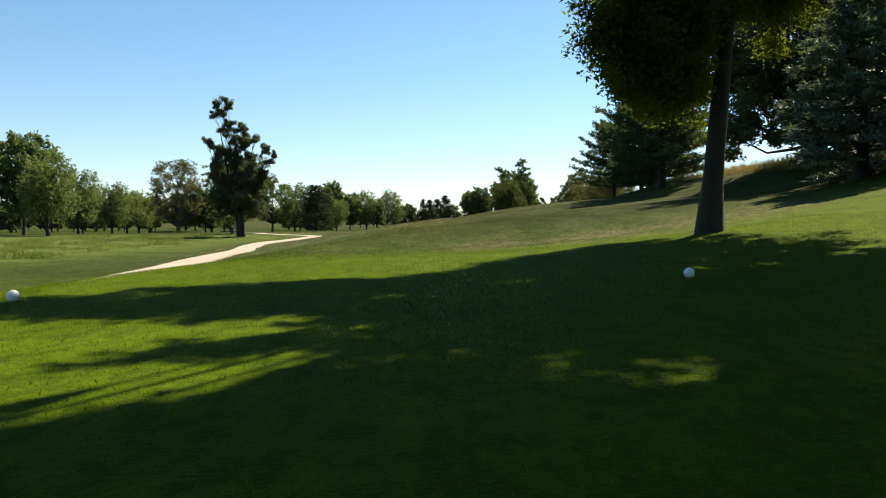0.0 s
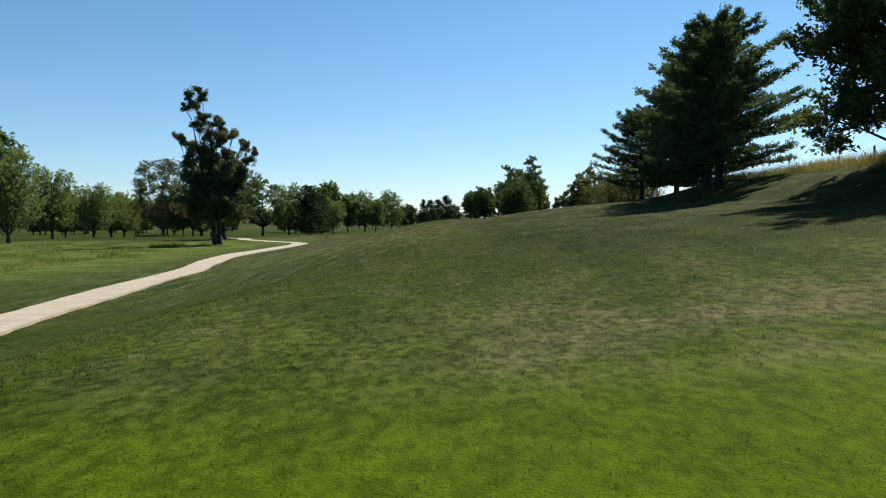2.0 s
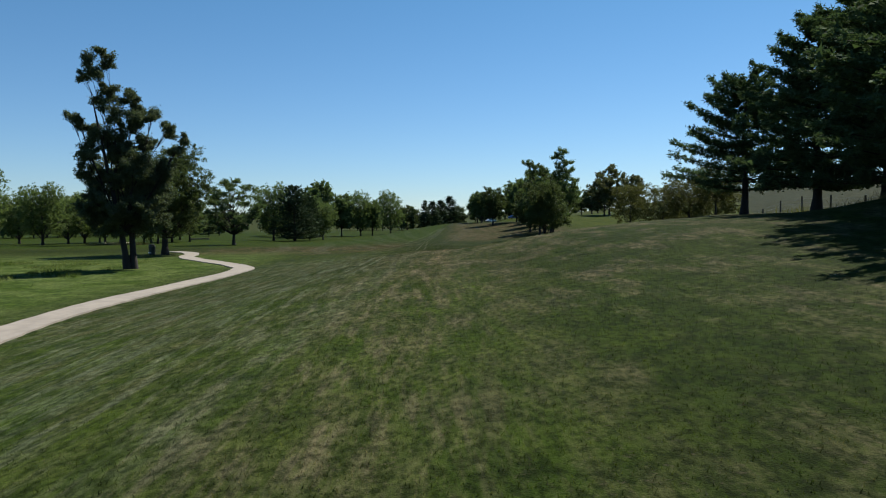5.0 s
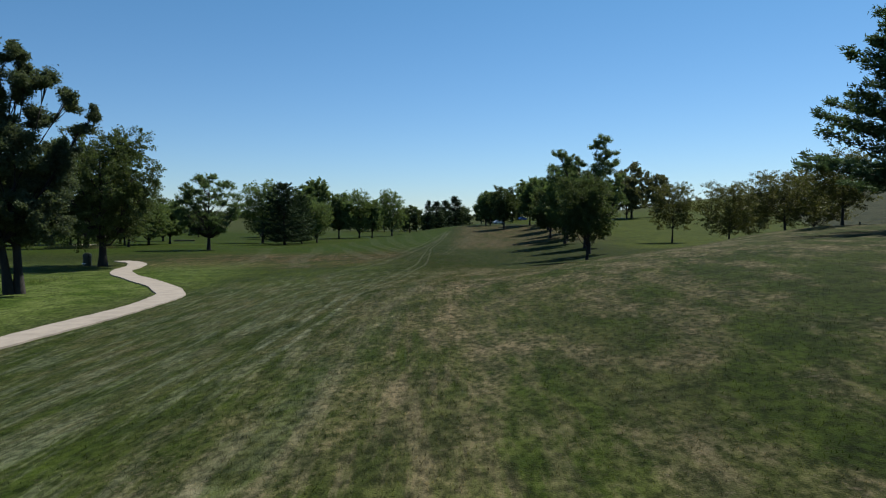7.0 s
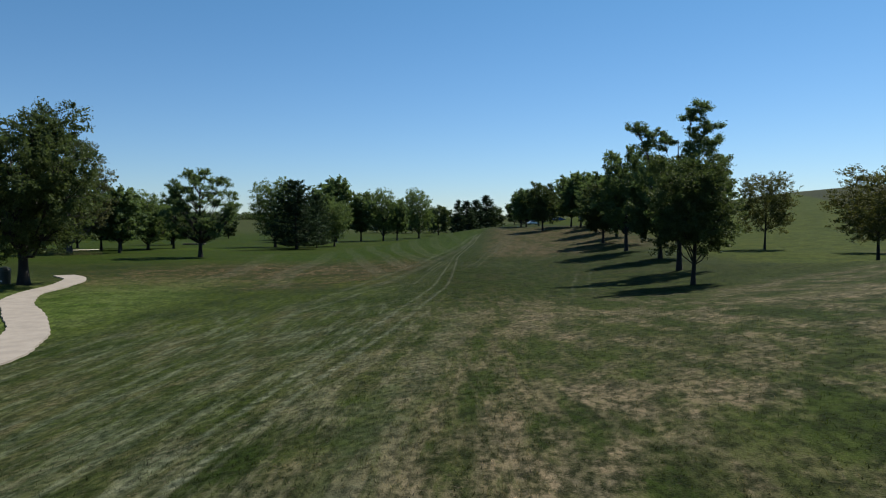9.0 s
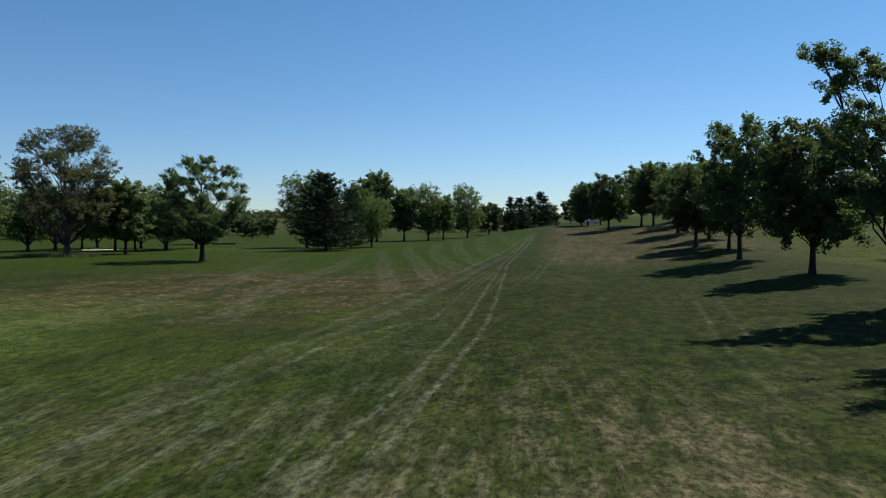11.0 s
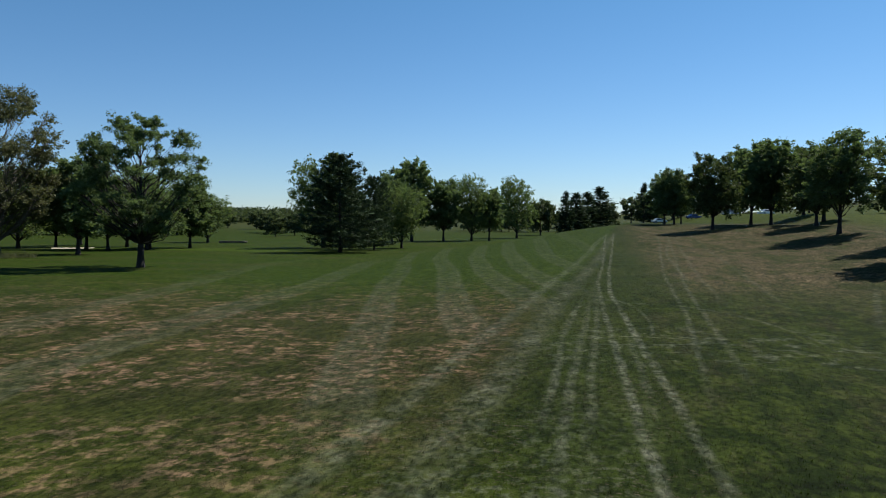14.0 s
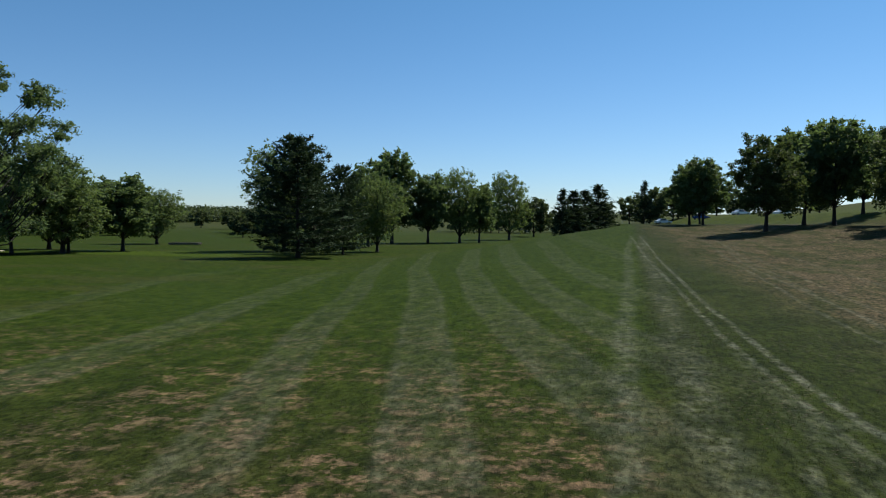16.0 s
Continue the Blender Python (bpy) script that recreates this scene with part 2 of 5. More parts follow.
        m = times(m, zone(y0=(turns[0][1] - 2.0, turns[0][1] + 5.0), y1=(turns[-1][1] + 16.0, turns[-1][1] - 4.0)), patchy, amount * 0.86)
        col = g.mix(m, col, g.mix(g.step(y, 128.0, 160.0), (0.064, 0.070, 0.054), (0.052, 0.064, 0.040)))
    # wheel tracks
    for turns, half, amount in (
            (((-4.7, 50), (-4.35, 70), (-4.45, 80), (-4.25, 90), (-4.2, 99), (-4.55, 109), (-5.05, 125), (-5.3, 137), (-5.0, 147), (-4.6, 175), (-4.2, 192)), 0.085, 0.85),
            (((-4.0, 50), (-3.75, 70), (-3.65, 80), (-3.5, 91), (-3.45, 99), (-3.8, 109), (-4.45, 125), (-4.8, 133), (-4.6, 146), (-3.8, 175), (-3.4, 192)), 0.085, 0.85),
            (((-9.3, 86), (-9.1, 105), (-8.6, 113), (-8.2, 125), (-7.6, 137), (-6.6, 151), (-5.45, 172), (-3.8, 191)), 0.24, 0.5),
            (((-8.9, 92), (-7.6, 104), (-7.3, 112), (-7.0, 122), (-6.8, 130), (-6.3, 137), (-5.4, 151), (-4.4, 172), (-3.0, 191)), 0.32, 0.5),
            (((-8.1, 90), (-6.3, 97), (-5.6, 102), (-5.8, 114), (-5.5, 136)), 0.09, 0.5),
            (((-6.2, 110), (-6.1, 115), (-6.2, 121), (-5.9, 132)), 0.08, 0.6), (((-5.4, 108), (-5.4, 117), (-5.3, 126), (-5.5, 138)), 0.09, 0.5),
            (((-4.5, 111), (-4.4, 116), (-4.5, 122)), 0.08, 0.35), (((-9.6, 82), (-9.1, 86.6), (-8.0, 91.4), (-7.7, 96.6), (-4.9, 105.2)), 0.16, 0.5),
            (((-3.6, 112), (-3.1, 118), (-2.5, 125), (-1.9, 140), (0.3, 170), (1.6, 190)), 0.08, 0.5), (((-2.9, 112), (-2.4, 117), (-2.1, 122), (-1.5, 134), (1.3, 170), (2.6, 190)), 0.08, 0.5),
            (((-0.9, 126), (-0.2, 140), (1.6, 165), (3.0, 190)), 0.1, 0.3), (((0.9, 124), (2.1, 140), (3.6, 165), (5.0, 190)), 0.1, 0.3),
            (((-1.2, 133), (-0.4, 155), (1.6, 176)), 0.1, 0.45),
            (((2.2, 84), (3.3, 96), (5.8, 114)), 0.09, 0.32), (((3.2, 86), (4.4, 98), (6.4, 112)), 0.09, 0.32), (((1.9, 120), (2.6, 124), (6.7, 136)), 0.12, 0.42),
            (((-10.9, 80), (-11.0, 85), (-13.3, 90)), 0.16, 0.45),
            (((-2.8, 28), (-2.2, 60), (-1.5, 90)), 0.4, 0.24), (((-6.6, 30), (-6.2, 60), (-6.0, 84)), 0.4, 0.3), (((-9.2, 36), (-8.4, 60), (-8.0, 84)), 0.3, 0.3)):
        a, b = turns[0][1], turns[-1][1]
        off = line_off(turns)
        m = times(g.step(off, half * 1.7, half * 0.3), zone(y0=(a, a + min(8.0, (b - a) * 0.3)), y1=(b, b - min(14.0, (b - a) * 0.3))), amount, g.math("MULTIPLY_ADD", 0.88, broken, 0.12))
        col = g.mix(m, col, g.mix(small, (0.060, 0.072, 0.058), (0.104, 0.112, 0.094)))
    # curved tyre marks where carts turn: ring of an ellipse, its kept side
    for cx, cy, rx, ry, kx, ky, wide in ((-4.3, 119.4, 4.6, 9.2, -4.2, 120.4, 0.022), (-5.0, 123.6, 1.25, 6.2, -9.0, 121.0, 0.06), (-5.2, 120.4, 2.6, 0.7, -9.0, 114.0, 0.12)):
        ring = g.math("SQRT", g.math("ADD", g.math("POWER", g.math("DIVIDE", g.math("SUBTRACT", x, cx), rx), 2.0), g.math("POWER", g.math("DIVIDE", g.math("SUBTRACT", y, cy), ry), 2.0)))
        m = times(g.step(g.math("ABSOLUTE", g.math("SUBTRACT", ring, 1.0)), wide, wide * 0.3), g.step(x, kx, kx + 0.4), g.step(y, ky, ky + 0.6))
        col = g.mix(times(m, broken, 0.6), col, pale)
    # lush swale below the cart path, rough ground beyond
    swale = zone(x1=(-15.0, -22.0), y1=(118.0, 95.0))
    col = g.mix(times(swale, 0.75), col, g.mix(g.step(g.noise(pos, 0.35, 4, 0.65), 0.35, 0.65), (0.0300, 0.0520, 0.0100), (0.0720, 0.0950, 0.0340)))
    col = g.mix(times(zone(x1=(-24.0, -32.0), y0=(112.0, 135.0)), g.step(g.noise(g.scaled(pos, (0.10, 0.22, 0.1)), 1.0, 5, 0.7), 0.45, 0.62), 0.7), col, (0.028, 0.035, 0.010))
    # mown green across the swale
    apart = g.math("ADD", g.math("POWER", g.math("DIVIDE", g.math("ADD", x, 58.0), 16.0), 2.0), g.math("POWER", g.math("DIVIDE", g.math("SUBTRACT", y, 196.0), 8.0), 2.0))
    col = g.mix(times(g.step(apart, 1.3, 0.7), 0.8), col, (0.032, 0.054, 0.0060))
    # pasture up the hill, unmown grey-green strip behind the fence, crop rows above
    pasture = times(zone(x0=(13.0, 20.0), y0=(78.0, 92.0)), flip(parched))
    col = g.mix(pasture, col, g.mix(g.step(mid, 0.3, 0.7), (0.0180, 0.0330, 0.0030), (0.0420, 0.0550, 0.0080)))
    unmown = times(g.step(g.math("SUBTRACT", x, g.math("MULTIPLY_ADD", y, 0.11, 16.2)), 0.0, 1.2), zone(y0=(14.0, 20.0), y1=(128.0, 112.0)))
    col = g.mix(unmown, col, g.mix(g.step(g.noise(pos, 0.7, 5, 0.7), 0.38, 0.62), (0.026, 0.033, 0.016), (0.062, 0.062, 0.036)))
    crop = times(zone(x0=(45.0, 60.0)), g.step(g.math("SUBTRACT", x, g.math("MULTIPLY_ADD", y, 0.344, 0.4)), 0.0, 2.0))
    col = g.mix(crop, col, g.mix(g.step(g.noise(g.scaled(pos, (0.2, 0.4, 0.3)), 1.4, 7, 0.78), 0.40, 0.60), (0.0130, 0.0185, 0.0110), (0.0320, 0.0370, 0.0240)))
    # far fields, their colour paled to stand for distance haze
    col = g.mix(times(g.step(y, 330.0, 480.0), 0.7), col, (0.038, 0.044, 0.020))
    # lush tee
    edge = g.math("ADD", g.math("MULTIPLY_ADD", x, -0.35, y), g.math("MULTIPLY", sway, 1.2))
    tee = times(g.step(edge, 10.8, 6.2), g.step(x, -8.5, -5.5))
    col = g.mix(tee, col, g.mix(small, (0.0262, 0.0500, 0.0020), (0.0420, 0.0690, 0.0034)))
    # thatch: short bleached and dark tufts
    even = g.math("MAXIMUM", tee, g.math("MAXIMUM", times(fair, 0.7), pasture))
    col = g.mix(flip(times(even, 0.6)), col, g.mix(1.0, col, g.mix(g.step(tuft, 0.34, 0.64), (0.47, 0.50, 0.47), (1.56, 1.53, 1.44)), "MULTIPLY"))
    col = g.mix(g.math("MULTIPLY_ADD", 0.35, g.step(y, 24.0, 48.0), 0.45), col, g.mix(1.0, col, g.mix(g.step(clump, 0.32, 0.66), (0.56, 0.63, 0.58), (1.48, 1.40, 1.36)), "MULTIPLY"))
    bleach = times(g.step(g.noise(g.scaled(pos, (1.0, 1.3, 1.0)), 11.0, 4, 0.7), 0.56, 0.67), g.step(y, 8.5, 10.5), g.math("MULTIPLY_ADD", 0.5, g.step(ragged, 0.42, 0.62), 0.10))
    col = g.mix(times(bleach, flip(times(even, 0.9)), flip(times(hollow, 0.4)), flip(swale), flip(times(g.step(y, 60.0, 20.0), 0.5))), col, (0.110, 0.090, 0.068))
    col = g.mix(times(g.step(fine, 0.35, 0.75), 0.35), col, g.mix(1.0, col, (1.6, 1.5, 1.4), "MULTIPLY"))
    # near slope darkened in colour, in place of shade seen between the blades
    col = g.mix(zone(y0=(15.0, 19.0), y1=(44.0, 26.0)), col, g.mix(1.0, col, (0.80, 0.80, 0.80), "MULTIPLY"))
    # bank side darkened in colour as well, for the blades' shaded sides
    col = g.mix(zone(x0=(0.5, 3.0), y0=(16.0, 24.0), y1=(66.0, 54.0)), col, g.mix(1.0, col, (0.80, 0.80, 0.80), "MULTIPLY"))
    # overall tone, lower from y 84 to 106 and beyond
    col = g.mix(1.0, col, g.mix(g.step(y, 84.0, 106.0), (0.87, 0.88, 0.84), (0.76, 0.74, 0.74)), "MULTIPLY")
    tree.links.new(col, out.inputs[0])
    return tree


TURF = turf_group()


def turf_material(name, roughness, blade=False):
    m, g, b = material(name)
    n = m.node_tree.nodes.new("ShaderNodeGroup")
    n.node_tree = TURF
    col = n.outputs[0]
    b.inputs["Roughness"].default_value = roughness
    b.inputs["Specular IOR Level"].default_value = 0.02
    b.inputs["Diffuse Roughness"].default_value = 0.1
    # blades seen side-on catch more light than the thatch seen from above
    b.inputs["Sheen Weight"].default_value, b.inputs["Sheen Roughness"].default_value = 0.02, 0.4
    b.inputs["Sheen Tint"].default_value = (0.50, 0.80, 0.16, 1)
    if blade:
        rnd = m.node_tree.nodes.new("ShaderNodeNewGeometry").outputs["Random Per Island"]
        col = g.mix(1.0, col, g.mix(rnd, (0.50, 0.54, 0.50), (1.16, 1.09, 1.00)), "MULTIPLY")
        # soft blades: light falls on them as on the sward, and shines through them
        def leaning(up):
            lie = m.node_tree.nodes.new("ShaderNodeVectorMath")
            lie.operation = "MULTIPLY_ADD"
            m.node_tree.links.new(m.node_tree.nodes.new("ShaderNodeNewGeometry").outputs["Normal"], lie.inputs[0])
            lie.inputs[1].default_value, lie.inputs[2].default_value = (0.5, 0.5, 0.5), (0, 0, up)
            unit = m.node_tree.nodes.new("ShaderNodeVectorMath")
            unit.operation = "NORMALIZE"
            m.node_tree.links.new(lie.outputs[0], unit.inputs[0])
            return unit.outputs[0]
        m.node_tree.links.new(leaning(1.0), b.inputs["Normal"])
        tr = g.node("ShaderNodeBsdfTranslucent", Color=col, Normal=leaning(-1.0))
        both = m.node_tree.nodes.new("ShaderNodeAddShader")
        m.node_tree.links.new(b.outputs[0], both.inputs[0])
        m.node_tree.links.new(tr.outputs[0], both.inputs[1])
        m.node_tree.links.new(both.outputs[0], m.node_tree.nodes["Material Output"].inputs[0])
    else:
        pos = m.node_tree.nodes.new("ShaderNodeNewGeometry").outputs["Position"]
        bump = g.node("ShaderNodeBump", Strength=0.5, Distance=0.04)
        g.feed(bump.inputs["Height"], g.math("ADD", g.noise(pos, 9.0, 4, 0.7), g.noise(pos, 45.0, 2, 0.6)))
        m.node_tree.links.new(bump.outputs[0], b.inputs["Normal"])
    g.feed(b.inputs["Base Color"], col)
    return m


def leaf_material(name, dark, light, through_light=0.3, rough=0.5):
    m, g, b = material(name)
    geo = m.node_tree.nodes.new("ShaderNodeNewGeometry")
    tone = g.noise(geo.outputs["Position"], 0.5, 2)
    f = g.math("ADD", g.math("MULTIPLY", geo.outputs["Random Per Island"], 0.6), g.math("MULTIPLY", tone, 0.5), clamp=True)
    col = g.mix(f, dark, light)
    g.feed(b.inputs["Base Color"], col)
    b.inputs["Roughness"].default_value = rough
    b.inputs["Specular IOR Level"].default_value = 0.028
    tr = g.node("ShaderNodeBsdfTranslucent", Color=g.mix(1.0, col, (1.2, 1.25, 0.7), "MULTIPLY"))
    mx = g.node("ShaderNodeMixShader", Fac=through_light)
    m.node_tree.links.new(b.outputs[0], mx.inputs[1])
    m.node_tree.links.new(tr.outputs[0], mx.inputs[2])
    m.node_tree.links.new(mx.outputs[0], m.node_tree.nodes["Material Output"].inputs[0])
    return m


def plain_material(name, low, high, scale, roughness=0.8, bump=0.3, stretch=(1, 1, 1), metal=0.0):
    m, g, b = material(name)
    pos = m.node_tree.nodes.new("ShaderNodeTexCoord").outputs["Object"]
    vec = g.scaled(pos, stretch)
    a, c = g.noise(vec, scale, 5, 0.65), g.noise(vec, scale * 7, 3, 0.6)
    col = g.mix(g.step(a, 0.3, 0.7), low, high)
    col = g.mix(g.math("MULTIPLY", c, 0.4), col, low)
    g.feed(b.inputs["Base Color"], col)
    b.inputs["Roughness"].default_value, b.inputs["Metallic"].default_value = roughness, metal
    n = g.node("ShaderNodeBump", Strength=bump, Distance=0.02)
    g.feed(n.inputs["Height"], g.math("ADD", a, c))
    m.node_tree.links.new(n.outputs[0], b.inputs["Normal"])
    return m


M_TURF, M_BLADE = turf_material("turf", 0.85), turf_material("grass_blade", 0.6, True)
M_BARK = plain_material("bark", (0.009, 0.0075, 0.0065), (0.024, 0.020, 0.017), 5, 0.9, 0.8, (1, 1, 0.22))
M_BARK_PALE = plain_material("pale_bark", (0.045, 0.038, 0.031), (0.10, 0.086, 0.072), 5, 0.9, 0.7, (1, 1, 0.22))
M_OAK = leaf_material("oak_leaf", (0.026, 0.044, 0.008), (0.100, 0.118, 0.018), 0.52)
M_MAPLE = leaf_material("maple_leaf", (0.044, 0.072, 0.028), (0.130, 0.170, 0.074), 0.44)
M_ASH = leaf_material("ash_leaf", (0.046, 0.076, 0.034), (0.108, 0.146, 0.072), 0.44)
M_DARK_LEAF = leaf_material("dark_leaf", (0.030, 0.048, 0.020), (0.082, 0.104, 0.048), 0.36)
M_LOCUST = leaf_material("locust_leaf", (0.044, 0.053, 0.020), (0.106, 0.106, 0.042), 0.35)
M_POPLAR = leaf_material("poplar_leaf", (0.040, 0.056, 0.036), (0.092, 0.112, 0.072), 0.36)
M_PALE = leaf_material("thin_leaf", (0.056, 0.066, 0.034), (0.112, 0.114, 0.064), 0.3)
M_NEEDLE = leaf_material("pine_needle", (0.035, 0.062, 0.032), (0.088, 0.129, 0.073), 0.22, 0.8)
M_FIR = leaf_material("fir_needle", (0.016, 0.029, 0.017), (0.040, 0.060, 0.034), 0.18, 0.8)
M_WOOD = leaf_material("wood_leaf", (0.030, 0.046, 0.023), (0.078, 0.099, 0.053), 0.35)
M_SPRUCE = leaf_material("spruce_needle", (0.045, 0.070, 0.060), (0.115, 0.150, 0.140), 0.2)
M_TALL = leaf_material("tall_grass", (0.10, 0.085, 0.035), (0.23, 0.19, 0.09), 0.3, 0.7)
M_PATH = plain_material("concrete", (0.17, 0.148, 0.128), (0.24, 0.21, 0.182), 1.3, 0.85, 0.25)
M_SAND = plain_material("sand", (0.34, 0.31, 0.24), (0.44, 0.40, 0.32), 2.0, 0.95, 0.5)
M_WHITE = plain_material("white_paint", (0.55, 0.57, 0.59), (0.70, 0.71, 0.72), 6.0, 0.45, 0.05)
M_POST = plain_material("post_wood", (0.06, 0.05, 0.04), (0.16, 0.14, 0.12), 6, 0.9, 0.5, (1, 1, 0.2))
M_WIRE = plain_material("wire", (0.20, 0.20, 0.20), (0.32, 0.32, 0.32), 8, 0.5, 0.05, (1, 1, 1), 0.8)
M_BIN = plain_material("dark_green_plastic", (0.010, 0.016, 0.012), (0.022, 0.032, 0.024), 6, 0.5, 0.1)


# ---- mesh helpers ----
def mesh_of(name, verts, faces, mat, smooth_faces=False):
    me = bpy.data.meshes.new(name)
    me.from_pydata([tuple(v) for v in verts], [], [tuple(f) for f in faces])
    me.materials.append(mat)
    if smooth_faces:
        me.polygons.foreach_set("use_smooth", [True] * len(me.polygons))
    me.update()
    return me


def blades_mesh(name, corners, mat):
    """Loose three-cornered blades; corners: n x 3 x 3."""
    n = len(corners)
    me = bpy.data.meshes.new(name)
    me.vertices.add(3 * n)
    me.vertices.foreach_set("co", np.ascontiguousarray(corners, dtype=np.float32).ravel())
    me.loops.add(3 * n)
    me.loops.foreach_set("vertex_index", np.arange(3 * n, dtype=np.int32))
    me.polygons.add(n)
    me.polygons.foreach_set("loop_start", np.arange(0, 3 * n, 3, dtype=np.int32))
    me.materials.append(mat)
    me.update(calc_edges=True)
    return me


def child(name, me, parent, label=""):
    ob = new(name, me)
    ob.parent = parent
    return tagged(ob, label) if label else ob


def part(name, bm, mat, parent, label=""):
    me = bpy.data.meshes.new(name)
    bm.to_mesh(me)
    bm.free()
    me.materials.append(mat)
    return child(name, me, parent, label)


def tube(verts, faces, pts, radii, sides):
    """Adds a bent, tapered tube to the lists."""
    pts = np.asarray(pts, float)
    first = len(verts)
    for i, (p, rad) in enumerate(zip(pts, radii)):
        d = pts[min(i + 1, len(pts) - 1)] - pts[max(i - 1, 0)]
        d = d / (np.linalg.norm(d) + 1e-9)
        u = np.cross(d, (0.31, 0.95, 0.05) if abs(d[2]) > 0.8 else (0, 0, 1.0))
        u = u / (np.linalg.norm(u) + 1e-9)
        v = np.cross(d, u)
        for k in range(sides):
            a = 2 * math.pi * k / sides
            verts.append(p + rad * (math.cos(a) * u + math.sin(a) * v))
    for i in range(len(pts) - 1):
        for k in range(sides):
            a, b = first + i * sides + k, first + i * sides + (k + 1) % sides
            faces.append((a, b, b + sides, a + sides))
    faces.append(tuple(first + (len(pts) - 1) * sides + k for k in range(sides)))


def leaves_at(rng, centres, size, flat=0.0, narrow=0.55, kite=False):
    """Small pointed leaves round the centres; kite: each folded along its rib."""
    n = len(centres)
    u = rng.normal(size=(n, 3))
    u[:, 2] *= 1 - flat
    u /= np.linalg.norm(u, axis=1, keepdims=True)
    w = rng.normal(size=(n, 3))
    v = np.cross(u, w)
    v /= np.linalg.norm(v, axis=1, keepdims=True) + 1e-9
    s = (size * rng.uniform(0.6, 1.35, n))[:, None]
    if kite:
        fold = np.cross(u, v) * s * 0.2
        ends = [centres - u * s, centres + u * s]
        return np.concatenate([np.stack([*ends, centres + side * v * s * narrow - u * s * 0.15 + fold], 1) for side in (1, -1)])
    return np.stack([centres - u * s * 0.75 + v * s * narrow, centres - u * s * 0.75 - v * s * narrow, centres + u * s], 1)


def round_lobes(rng, h, base, r, count=12, top=0.75):
    """Lobes of a broad crown: (dx, dy, z, radius, height)."""
    out, mid, half = [], (h + base) / 2, (h - base) / 2
    for i in range(count):
        f = (i + 0.5) / count
        z = base + (h - base) * (0.12 + 0.78 * f)
        wide = r * math.sqrt(max(0.05, 1 - (abs(z - mid) / half) ** 2.2))
        a = i * 2.4 + rng.uniform(-0.4, 0.4)
        d = wide * rng.uniform(0.35, 0.68)
        lr = r * rng.uniform(0.33, 0.48) * (1 if f < top else 0.8)
        out.append((d * math.cos(a), d * math.sin(a), z, lr, lr * rng.uniform(0.7, 0.95)))
    return out


